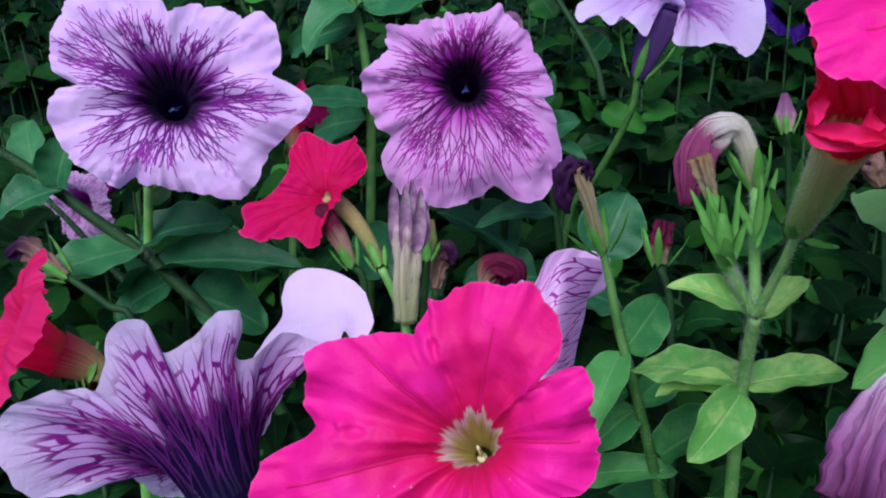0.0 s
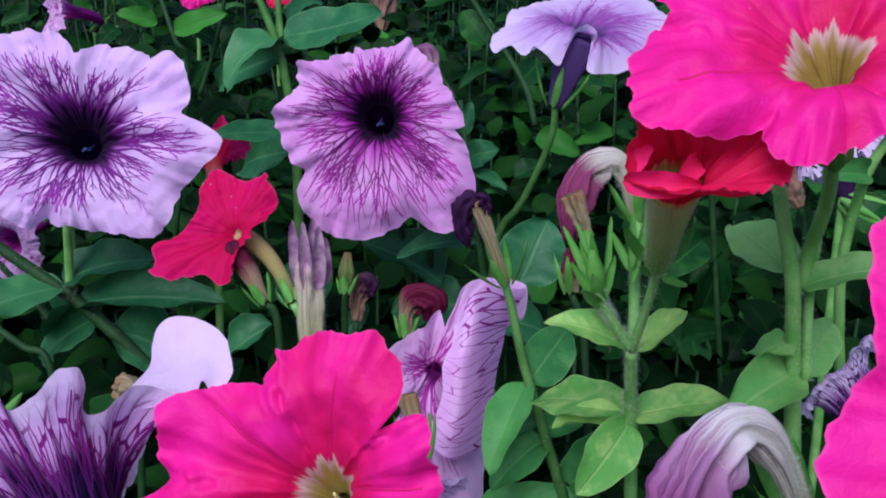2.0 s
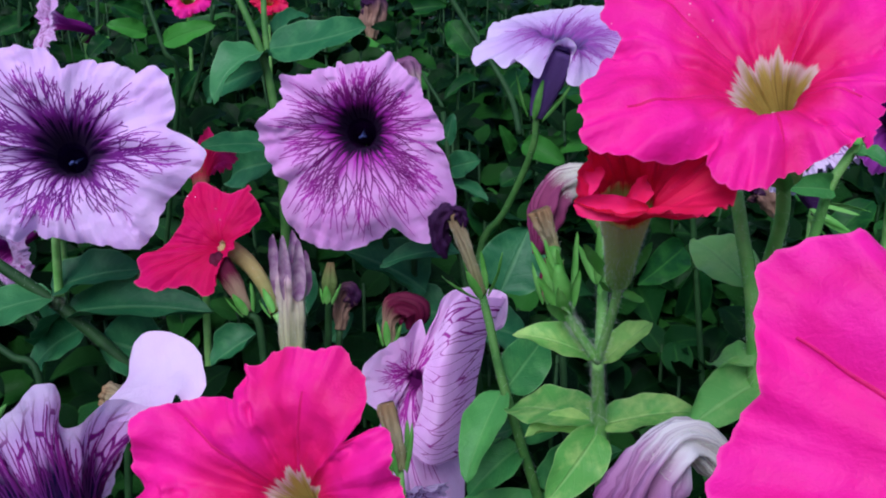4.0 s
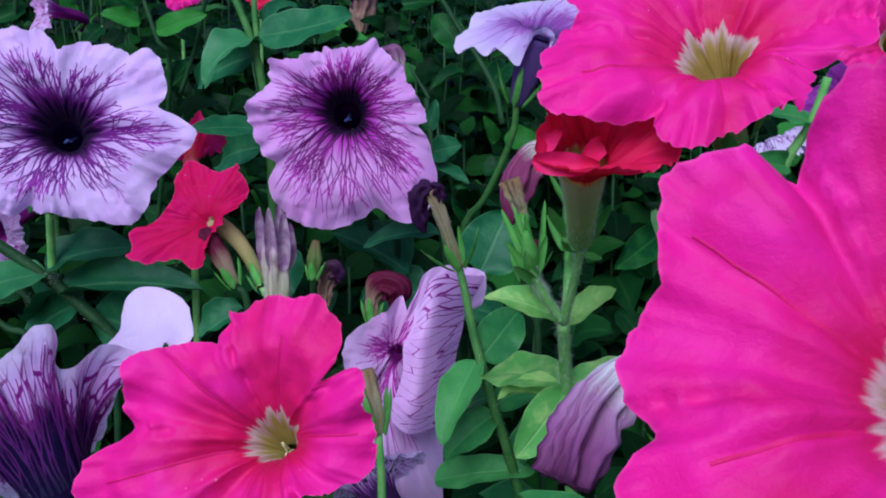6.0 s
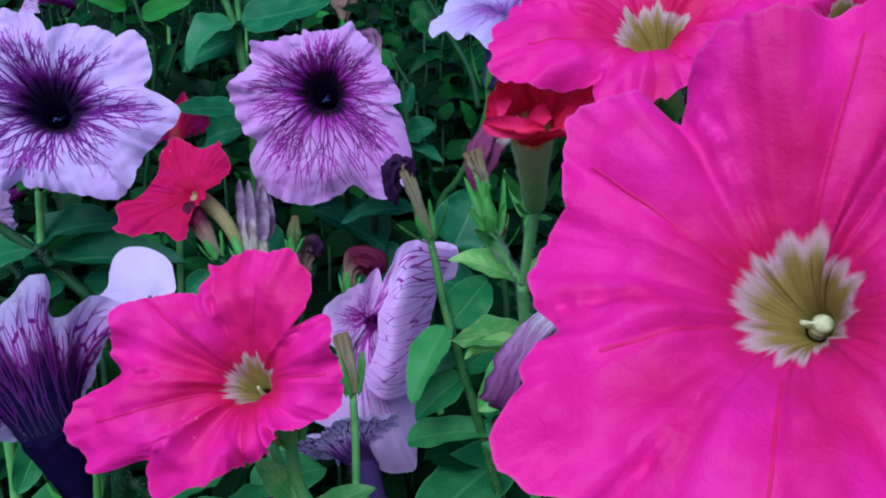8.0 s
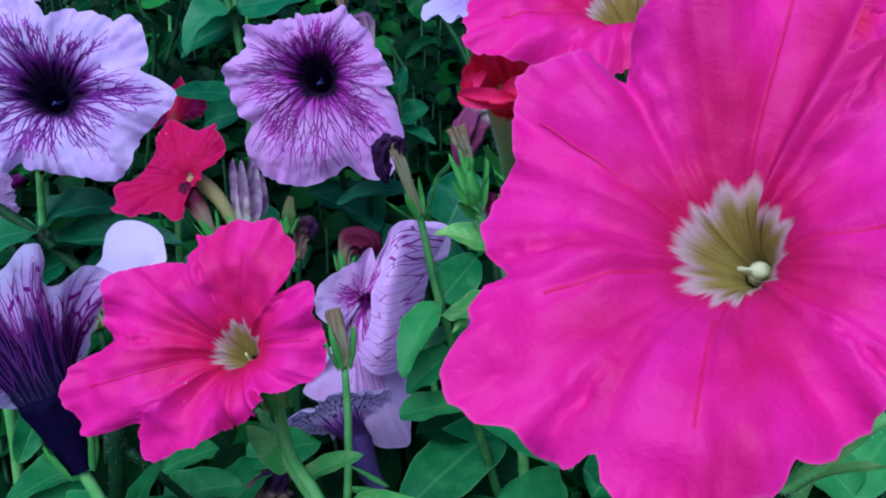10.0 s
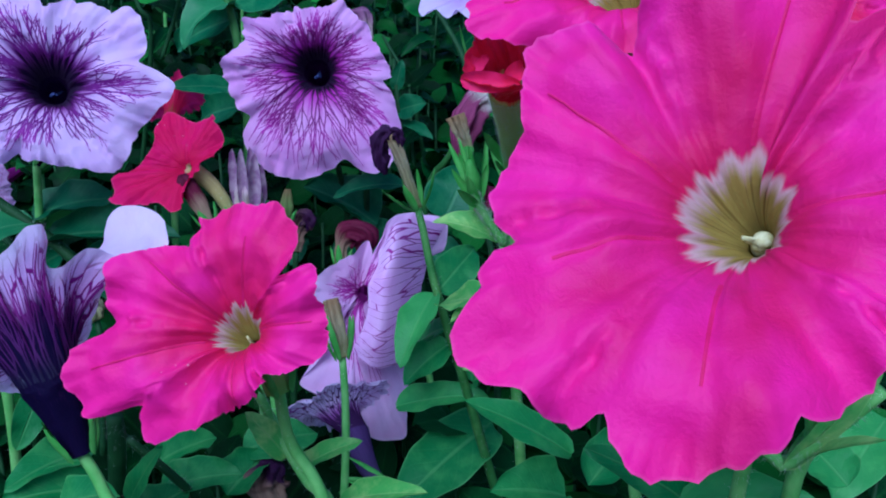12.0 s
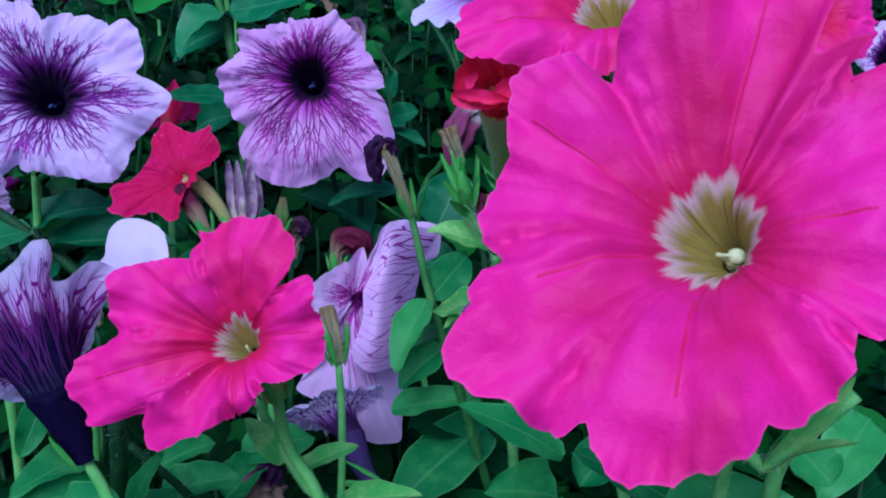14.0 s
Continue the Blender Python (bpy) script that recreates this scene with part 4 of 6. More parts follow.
funnel = flower("lilac petunia from behind, dark veined funnel, pale folded lobe", cD, FUNNEL_BACK, VEIN_FUNNEL, 11, dict(count=40, width=0.00062, reach=(0.82, 1.0), start=0.05, branch=0.2), [(-0.0292, 0.1299, 0.3002), (-0.0262, 0.1275, 0.2877), (-0.0313, 0.1328, 0.2418)], calyx=0.009)
sheet_part([
    [(-0.0323, 0.1630, 0.3504), (-0.0309, 0.1640, 0.3539), (-0.0276, 0.1630, 0.3565), (-0.0221, 0.1600, 0.3575), (-0.0173, 0.1560, 0.3571), (-0.0143, 0.1520, 0.3560)],
    [(-0.0312, 0.1570, 0.3489), (-0.0283, 0.1570, 0.3507), (-0.0242, 0.1560, 0.3523), (-0.0193, 0.1530, 0.3532), (-0.0153, 0.1500, 0.3535), (-0.0128, 0.1470, 0.3537)],
    [(-0.0329, 0.1500, 0.3478), (-0.0282, 0.1480, 0.3495), (-0.0221, 0.1480, 0.3503), (-0.0179, 0.1470, 0.3523), (-0.0149, 0.1460, 0.3516), (-0.0127, 0.1460, 0.3521)],
    [(-0.0342, 0.1400, 0.3473), (-0.0268, 0.1390, 0.3494), (-0.0194, 0.1410, 0.3497), (-0.0176, 0.1440, 0.3520), (-0.0160, 0.1430, 0.3498), (-0.0144, 0.1420, 0.3499)],
], funnel, PALE_LOBE, "folded_lobe", "pale lilac lobe folded back", wrinkle=0.0005)
cF = Trumpet((0.0831, 0.342, 0.3923), [
    (0.0487, 0.3380, 0.3896), (0.0545, 0.3450, 0.3951), (0.0578, 0.3520, 0.4000), (0.0694, 0.3600, 0.4028), (0.0860, 0.3660, 0.4047), (0.1017, 0.3660, 0.4053), (0.1143, 0.3620, 0.4020), (0.1201, 0.3560, 0.3972), (0.1227, 0.3500, 0.3913), (0.1220, 0.3450, 0.3834), (0.1188, 0.3410, 0.3769), (0.1144, 0.3380, 0.3738), (0.1082, 0.3360, 0.3766), (0.1028, 0.3350, 0.3793), (0.0947, 0.3340, 0.3786), (0.0850, 0.3330, 0.3788), (0.0852, 0.3340, 0.3853), (0.0879, 0.3340, 0.3929), (0.0835, 0.3320, 0.3967), (0.0773, 0.3290, 0.3931), (0.0733, 0.3260, 0.3830), (0.0686, 0.3260, 0.3858), (0.0649, 0.3270, 0.3897), (0.0606, 0.3270, 0.3862), (0.0565, 0.3280, 0.3889), (0.0533, 0.3300, 0.3903), (0.0511, 0.3330, 0.3868)],
    (0.0741, 0.341, 0.3654), 0.0080, 0.0026, 12.0, 0.30, 0.0014, 0.0010, 0.001, (15, 90, 160, 235, 310), 0.5)
cF.cone = 0.75
flower("lilac petunia seen from the side with a purple tube", cF, SIDE_PETAL, VEIN_SIDE, 12, dict(count=34, width=0.00075, reach=(0.5, 0.85), start=0.0, branch=0.18), [(0.0734, 0.342, 0.3543), (0.0688, 0.3475, 0.3386), (0.0618, 0.3524, 0.3218), (0.0522, 0.3524, 0.3059), (0.0447, 0.3378, 0.2473)], stem_mat=STEM_BROWN, spread=0.8, calyx=0.017, hair=120)
cI = Trumpet((0.0252, 0.274, 0.2871), [
    (0.0063, 0.2620, 0.2945), (0.0102, 0.2660, 0.2996), (0.0200, 0.2720, 0.3030), (0.0269, 0.2800, 0.3070), (0.0295, 0.2780, 0.3000), (0.0308, 0.2760, 0.3044), (0.0347, 0.2810, 0.3137), (0.0417, 0.2850, 0.3163), (0.0523, 0.2890, 0.3139), (0.0582, 0.2900, 0.3101), (0.0567, 0.2890, 0.2995), (0.0503, 0.2870, 0.2995), (0.0490, 0.2860, 0.2907), (0.0460, 0.2830, 0.2798), (0.0446, 0.2820, 0.2654), (0.0505, 0.2840, 0.2597), (0.0514, 0.2840, 0.2540), (0.0443, 0.2770, 0.2516), (0.0409, 0.2680, 0.2474), (0.0401, 0.2580, 0.2335), (0.0327, 0.2540, 0.2338), (0.0242, 0.2520, 0.2386), (0.0209, 0.2520, 0.2522), (0.0168, 0.2510, 0.2524), (0.0096, 0.2520, 0.2545), (0.0005, 0.2560, 0.2583), (0.0065, 0.2560, 0.2660), (0.0131, 0.2540, 0.2762), (0.0125, 0.2540, 0.2842), (0.0074, 0.2570, 0.2910)],
    (0.0473, 0.2837, 0.2606), 0.003, 0.002, 13.0, 0.2, 0.0016, 0.0016, 0.001, (20, 110, 165, 250, 330), 0.4, ((0, 0.0), (50, -1.0), (100, 0.0), (190, 0.0), (215, 3.0), (250, 3.0), (280, -1.0)), (-0.45, -0.85, 0.1), (-0.5, -0.8, 0.3))
folded = flower("crumpled lilac petunia with crimson veins, folded sideways", cI, ROSE_FOLDED, VEIN_ROSE, 13, dict(count=30, width=0.0007, reach=(0.5, 0.92), start=0.02, branch=0.2), [(0.0515, 0.2808, 0.2371), (0.0522, 0.2748, 0.1884)])
sheet_part([
    [(0.0316, 0.2660, 0.3076), (0.0307, 0.2620, 0.3029), (0.0275, 0.2590, 0.2970), (0.0270, 0.2560, 0.2875), (0.0237, 0.2530, 0.2793), (0.0210, 0.2520, 0.2739)],
    [(0.0396, 0.2700, 0.3181), (0.0381, 0.2620, 0.3072), (0.0353, 0.2580, 0.2954), (0.0342, 0.2550, 0.2854), (0.0319, 0.2520, 0.2750), (0.0291, 0.2510, 0.2667)],
    [(0.0579, 0.2880, 0.3108), (0.0507, 0.2840, 0.2999), (0.0487, 0.2800, 0.2926), (0.0460, 0.2760, 0.2828), (0.0442, 0.2720, 0.2721), (0.0421, 0.2680, 0.2611)],
], folded, FOLD_VEINED, "folded_lobe", "pale lilac lobe folded over the throat")
cI2 = Corolla((0.0157, 0.2369, 0.2583), (-0.3, 0.72, 0.62), [(0, 20), (36, 15), (72, 19), (108, 15), (144, 20), (180, 19), (216, 15), (252, 20), (288, 15), (324, 20)], (0.0315, 0.2160, 0.2405), 0.0048, 0.002, 0.006, 0.003, seed=14.0)
flower("lilac petunia seen from behind below another", cI2, PALE_BACK, None, 14, None, [(0.0313, 0.2127, 0.2192), (0.0304, 0.2156, 0.1548)], tube=TUBE_NAVY)
cL2 = Corolla((0.1200, 0.1870, 0.3259), (-0.6, 0.6, 0.5), [(0, 14), (36, 11), (72, 15), (108, 11), (144, 14), (180, 15), (216, 11), (252, 15), (288, 11), (324, 14)], (0.1200, 0.1738, 0.3185), 0.006, 0.002, 0.006, 0.002, seed=15.0)
flower("pale lilac petunia half hidden behind stems", cL2, PALE_BACK, None, 15, None, [(0.1273, 0.1762, 0.2955), (0.1366, 0.1783, 0.2418)])
cL3 = Corolla((-0.1560, 0.4568, 0.3993), (-0.75, -0.62, 0.2), [(0, 12), (40, 16), (72, 13), (110, 20), (144, 13), (180, 15), (216, 12), (250, 24), (288, 15), (320, 16)], (-0.1485, 0.4837, 0.3855), 0.003, 0.002, 0.006, 0.002, seed=16.0)
flower("lilac petunia turned aside at the back", cL3, PALE_ROSE, None, 18, None, [(-0.1436, 0.4714, 0.3500)])
cL4 = Corolla((-0.1597, 0.3732, 0.3050), (-0.35, -0.9, -0.15), [(0, 17), (40, 21), (72, 16), (110, 20), (144, 15), (180, 19), (216, 15), (250, 23), (288, 16), (320, 19)], (-0.1520, 0.4057, 0.3067), 0.004, 0.002, 0.006, 0.003, seed=17.0)
flower("drooping lilac petunia in the shade", cL4, PALE_ROSE, None, 19, None, [(-0.1488, 0.4173, 0.3092), (-0.1494, 0.3982, 0.2277)])
cL5 = Corolla((0.2215, 0.2632, 0.3794), (-0.2, -0.8, 0.5), [(0, 13), (40, 15), (72, 12), (110, 15), (144, 11), (180, 14), (216, 11), (250, 15), (288, 12), (320, 14)], (0.2336, 0.2796, 0.3676), 0.005, 0.002, 0.005, 0.002, seed=18.0)
flower("lilac petunia at the bed's far edge", cL5, LILAC, VEIN, 20, dict(count=26), [(0.2435, 0.2801, 0.3104)])
cV = Corolla((0.2350, 0.6194, 0.3675), (0.1, -0.8, 0.5), [(0, 24), (40, 28), (72, 22), (110, 27), (144, 21), (180, 27), (216, 22), (250, 28), (288, 22), (320, 27)], (0.2468, 0.6415, 0.3404), 0.008, 0.0025, 0.006, 0.002, seed=19.0)
flower("deep violet blue petunia far back in the bed", cV, VIOLET, None, 21, None, [(0.2546, 0.6307, 0.2525)], tube=TUBE_DARK)

cL6 = Corolla((0.1690, 0.2520, 0.3790), (-0.25, -0.85, 0.45), [(0, 13), (30, 16), (68, 11), (105, 15), (140, 12), (178, 16), (214, 12), (250, 17), (286, 13), (322, 16)], (0.1840, 0.2760, 0.3640), 0.003, 0.002, 0.005, 0.003, [(0, 0.0), (250, -4.0)], 0.003, 0.002, seed=21.0)
flower("rosy violet petunia behind the hairy shoots", cL6, ROSY_VIOLET, None, 22, None, [(0.1850, 0.2770, 0.3400), (0.1860, 0.2740, 0.2500)], tube=TUBE_DARK)
cL7 = Corolla((0.1490, 0.2620, 0.3640), (-0.35, 0.45, 0.8), [(0, 12), (40, 15), (72, 11), (110, 14), (144, 11), (180, 15), (216, 11), (250, 14), (288, 11), (320, 14)], (0.1500, 0.2570, 0.3500), 0.004, 0.0018, 0.005, 0.004, [(0, -5.0), (180, -6.0)], 0.003, 0.002, seed=22.0)
flower("crumpled lilac petunia with violet veins seen from behind", cL7, PALE_BACK, None, 23, None, [(0.1505, 0.2575, 0.3300), (0.1520, 0.2560, 0.2400)])


# ---- wilted flowers, dried stubs and buds ----
def wilted(label, points, radii, mat, pleats=6, depth=0.3, rough=0.25, seed=1.0, hair=0, stem=None, stem_r=(0.0012, 0.0014), calyx=0.0, name="wilted_petunia", spread=0.4, n=30, m=40):
    top = thing(name, points[0], label, "wilted flower", "wilted petunia flowers")
    v, f, pol = tube_mesh(points, radii, n, m, pleats, depth, rough, seed)
    ob = mesh_part("corolla", v, f, mat, top, polar=pol)
    if hair:
        hairs(points[:max(3, len(points) // 2 + 1)], radii[:max(3, len(radii) // 2 + 1)], hair, 0.0016, ob, int(seed * 10))
    if calyx:
        sepals(points[0], vec(points[1]) - vec(points[0]), top, calyx, seed=int(seed * 10), spread=spread, r0=radii[0] * 1.05 + 0.0002)
    if stem:
        stem_part([points[0]] + list(stem), stem_r, top, STEM if hair >= 400 else STEM_SHADED, hair // 8)
    return top


wilted("wilted petunia, hairy cream tube drooping to magenta petals", [(0.0739, 0.2024, 0.3620), (0.0717, 0.2057, 0.3709), (0.0686, 0.2072, 0.3751), (0.0625, 0.2064, 0.3730), (0.0586, 0.2022, 0.3673), (0.0571, 0.1980, 0.3587)], (0.0015, 0.0022, 0.0025, 0.0034, 0.0036, 0.0014), WILT_WHITE, 5, 0.34, 0.5, 1.0, 2200, [(0.0715, 0.1930, 0.3540), (0.0695, 0.1830, 0.3440), (0.0676, 0.1755, 0.3405)], calyx=0.011)
wilted("wilted lilac petunia collapsed into hanging pleats", [(0.0781, 0.1085, 0.3426), (0.0734, 0.1106, 0.3543), (0.0670, 0.1104, 0.3595), (0.0615, 0.1072, 0.3563), (0.0579, 0.1034, 0.3516), (0.0549, 0.0996, 0.3468)], (0.0014, 0.0020, 0.0026, 0.0034, 0.0042, 0.0034), WILT_WHITE_LILAC, 8, 0.50, 0.6, 2.0, 1800, [(0.0836, 0.1103, 0.3329), (0.0946, 0.1175, 0.2785)], calyx=0.012, m=56)
spent = wilted("shrivelled dark purple petunia on a tan tube", [(0.0456, 0.2380, 0.3325), (0.0420, 0.2378, 0.3440), (0.0385, 0.2378, 0.3540), (0.0373, 0.2385, 0.3572)], (0.0014, 0.0016, 0.0019, 0.0022), DRY, 6, 0.2, 0.3, 3.0, 250, calyx=0.013, spread=0.6)
for pts, rr in (([(0.0371, 0.2382, 0.3576), (0.0349, 0.2380, 0.3573), (0.0333, 0.2380, 0.3528), (0.0338, 0.2380, 0.3480), (0.0351, 0.2380, 0.3440)], (0.0020, 0.0024, 0.0021, 0.0019, 0.0006)), ([(0.0375, 0.2380, 0.3574), (0.0388, 0.2372, 0.3583), (0.0400, 0.2370, 0.3560), (0.0402, 0.2372, 0.3530)], (0.0018, 0.0018, 0.0014, 0.0005))):
    v, f, pol = tube_mesh(pts, rr, 22, 28, 5, 0.5, 0.8, 3.7)
    mesh_part("shrivelled_petal", v, f, SHRIVELLED, spent, "dark purple shreds", polar=[(a, b, 0.75 + 0.25 * q) for a, b, q in pol])
wilted("dried dark red petunia tube", [(0.0702, 0.2699, 0.3165), (0.0706, 0.2723, 0.3231), (0.0720, 0.2747, 0.3296)], (0.0022, 0.0032, 0.0026), WILT_RED, 5, 0.3, 0.35, 4.0, 0, [(0.0737, 0.2660, 0.3058), (0.0745, 0.2600, 0.2863), (0.0749, 0.2511, 0.2621), (0.0756, 0.2454, 0.2172)], calyx=0.013, spread=0.7)
split = wilted("wilted lilac petunia tube split into pointed folds", [(-0.0108, 0.2360, 0.3120), (-0.0104, 0.2360, 0.3236), (-0.0100, 0.2360, 0.3330), (-0.0097, 0.2360, 0.3400), (-0.0096, 0.2360, 0.3435)], (0.0030, 0.0036, 0.0038, 0.0041, 0.0030), TUBE_SPLIT, 5, 0.16, 0.2, 5.0, 1400, [(-0.0107, 0.2360, 0.2950), (-0.0100, 0.2352, 0.2474)])
for k, (b, tip, w) in enumerate((((-0.0126, 0.2358, 0.3340), (-0.0131, 0.2340, 0.3540), 0.0058), ((-0.0104, 0.2330, 0.3340), (-0.0101, 0.2310, 0.3545), 0.0054), ((-0.0076, 0.2330, 0.3340), (-0.0062, 0.2316, 0.3532), 0.0058), ((-0.0064, 0.2360, 0.3340), (-0.0054, 0.2365, 0.3482), 0.0054), ((-0.0100, 0.2385, 0.3340), (-0.0094, 0.2400, 0.3530), 0.0060))):
    leaf_part(b, tip, w, split, (0.25 * (k - 1), -1, 0.1), FOLD_PURPLE, 0.75, -0.1, 0.06, 0.7, seed=k, name="petal_fold")
wilted("wilted dark red petunia bud", [(0.0149, 0.2969, 0.2902), (0.0152, 0.2996, 0.2980), (0.0186, 0.3011, 0.3025), (0.0240, 0.3004, 0.3008), (0.0242, 0.2984, 0.2949)], (0.0022, 0.0024, 0.0046, 0.0050, 0.0020), WILT_RED, 6, 0.3, 0.35, 6.0, 0, [(0.0142, 0.2939, 0.2720), (0.0123, 0.2901, 0.1993)], calyx=0.008)
wilted("shrivelled brown petunia bud", [(-0.0026, 0.2927, 0.2984), (-0.0015, 0.2953, 0.3061), (0.0007, 0.2969, 0.3108), (0.0034, 0.2955, 0.3069)], (0.0018, 0.0028, 0.0040, 0.0016), WILT_DARK, 6, 0.35, 0.5, 7.0, 0, [(-0.0042, 0.2899, 0.2748), (-0.0076, 0.2823, 0.2063)])
wilted("shrivelled purple petunia bud on a slanting tube", [(-0.1267, 0.2787, 0.3086), (-0.1343, 0.2805, 0.3136), (-0.1410, 0.2820, 0.3176), (-0.1467, 0.2810, 0.3149)], (0.0018, 0.0028, 0.0036, 0.0014), WILT_DARK, 6, 0.35, 0.4, 8.0, 0, [(-0.1133, 0.2754, 0.2996), (-0.1038, 0.2722, 0.2907), (-0.1033, 0.2604, 0.2289)], calyx=0.012)
wilted("brownish wilted petunia tube beside a crimson flower", [(-0.0289, 0.2640, 0.3182), (-0.0332, 0.2670, 0.3269), (-0.0381, 0.2695, 0.3339), (-0.0392, 0.2704, 0.3366)], (0.0018, 0.0030, 0.0036, 0.0020), WILT_RED, 5, 0.15, 0.2, 9.0, 0, [(-0.0250, 0.2627, 0.3087), (-0.0251, 0.2557, 0.2512)], calyx=0.009)
wilted("greyish pink wilted petunia behind a fresh flower", [(0.0257, 0.3333, 0.3722), (0.0259, 0.3361, 0.3802), (0.0240, 0.3379, 0.3853), (0.0198, 0.3385, 0.3868)], (0.002, 0.0035, 0.0045, 0.002), WILT_LILAC, 6, 0.3, 0.4, 10.0, 0, [(0.0258, 0.3334, 0.3570), (0.0238, 0.3370, 0.2749)])
wilted("shrivelled violet petunia in the shade", [(0.1727, 0.3373, 0.3235), (0.1694, 0.3396, 0.3298), (0.1649, 0.3415, 0.3350), (0.1620, 0.3408, 0.3329)], (0.002, 0.0045, 0.0055, 0.002), WILT_DARK, 6, 0.3, 0.4, 11.0, 0, [(0.1788, 0.3399, 0.3014), (0.1887, 0.3274, 0.2085)])
wilted("brown wilted petunia far back", [(-0.0032, 0.6134, 0.3703), (-0.0028, 0.6171, 0.3812), (-0.0010, 0.6208, 0.3920), (-0.0092, 0.6222, 0.3958)], (0.003, 0.007, 0.008, 0.003), WILT_DARK, 6, 0.3, 0.4, 12.0, 0, [(-0.0058, 0.6173, 0.3199)])
wilted("dried straw stub above green sepals", [(0.0204, 0.2121, 0.2906), (0.0191, 0.2151, 0.2992), (0.0170, 0.2184, 0.3083)], (0.0020, 0.0026, 0.0024), DRY, 5, 0.12, 0.2, 13.0, 400, [(0.0210, 0.2081, 0.2795), (0.0210, 0.2027, 0.2641), (0.0197, 0.2004, 0.2423), (0.0173, 0.1900, 0.1822)], calyx=0.014, name="dried_stub", spread=0.3)
wilted("dried petunia stub with a split crown", [(0.0587, 0.1850, 0.3639), (0.0569, 0.1856, 0.3684), (0.0551, 0.1863, 0.3733)], (0.0012, 0.0017, 0.0021), DRY, 5, 0.3, 0.25, 14.0, 100, calyx=0.0, name="dried_stub")
wilted("small shrivelled bud in the foliage", [(-0.0756, 0.2669, 0.2813), (-0.0783, 0.2685, 0.2859), (-0.0821, 0.2689, 0.2869)], (0.003, 0.0045, 0.003), DRY, 6, 0.3, 0.4, 15.0, 0, [(-0.0740, 0.2632, 0.2704), (-0.0776, 0.2592, 0.2278)], name="dried_stub")
wilted("small pinkish closed bud at the back", [(0.1392, 0.3544, 0.3412), (0.1387, 0.3568, 0.3476), (0.1383, 0.3599, 0.3562)], (0.0022, 0.0042, 0.0012), WILT_LILAC, 5, 0.12, 0.1, 16.0, 0, [(0.1438, 0.3574, 0.3202), (0.1554, 0.3533, 0.2213)], calyx=0.008, name="flower_bud")
wilted("dark shrivelled bud low among leaves", [(-0.0054, 0.2101, 0.2364), (-0.0071, 0.2133, 0.2454), (-0.0032, 0.2150, 0.2508)], (0.004, 0.007, 0.003), WILT_DARK, 6, 0.3, 0.4, 17.0, 0, [(-0.0055, 0.2120, 0.2117)])
wilted("small green bud with brown tip", [(-0.0053, 0.2868, 0.3119), (-0.0047, 0.2890, 0.3184), (-0.0041, 0.2912, 0.3249)], (0.0016, 0.0028, 0.0012), BUD_OLIVE, 5, 0.1, 0.1, 18.0, 0, [(-0.0068, 0.2908, 0.2927), (-0.0104, 0.2894, 0.2269)], calyx=0.006, name="flower_bud")

# ---- shoots and their leaves, by plant ----
UP, TO, TOL, TOR = (0, -0.5, 1), (0, -1, 0.5), (-0.5, -0.8, 0.5), (0.5, -0.8, 0.5)


def shoot(label, foot, stems, leaves, mat=None, hair=200, stem_mat=None):
    top = thing("petunia_plant", foot, label, "plant", "petunia plants")
    for k, (pts, rr) in enumerate(stems):
        stem_part(pts, rr, top, stem_mat, hair, seed=k + 1)
    for k, (b, tip, w, face, droop) in enumerate(leaves):
        leaf_part(b, tip, w * (0.00145 if mat is LEAF_BLUE else 0.00122), top, face, mat, droop=droop, seed=k * 1.7, fold=0.25 + 0.2 * (k % 3), wave=0.06, sharp=0.72)
    return top


forked = shoot("forked petunia shoot with mottled yellow-green leaves and buds", (0.0815, 0.2050, 0.2101), [
    ([(0.0672, 0.1749, 0.3409), (0.0684, 0.1790, 0.3330), (0.0697, 0.1830, 0.3245), (0.0709, 0.1864, 0.3166), (0.0740, 0.1940, 0.2900), (0.0815, 0.2050, 0.2101)], (0.0014, 0.0018)),
    ([(0.0672, 0.1749, 0.3412), (0.0629, 0.1740, 0.3478), (0.0602, 0.1735, 0.3524), (0.0591, 0.1737, 0.3555)], (0.0011, 0.0010)),
], [
    ((0.0709, 0.1864, 0.3180), (0.0493, 0.2165, 0.3113), 13.0, (-0.1, -0.45, 1), 0.35), ((0.0712, 0.1862, 0.3180), (0.0926, 0.1821, 0.3252), 9.5, UP, 0.3),
    ((0.0700, 0.1870, 0.3160), (0.0520, 0.2000, 0.3110), 8, UP, 0.5),
    ((0.0708, 0.1860, 0.3170), (0.0575, 0.1745, 0.3047), 11, (0.3, -0.8, 0.6), 0.3), ((0.0660, 0.1755, 0.3415), (0.0497, 0.1760, 0.3500), 8, UP, 0.5),
    ((0.0682, 0.1747, 0.3405), (0.0811, 0.1832, 0.3471), 7, (-0.3, -0.6, 0.8), 0.2),
], LEAF_BRIGHT, 350)
brng = random.Random(8)
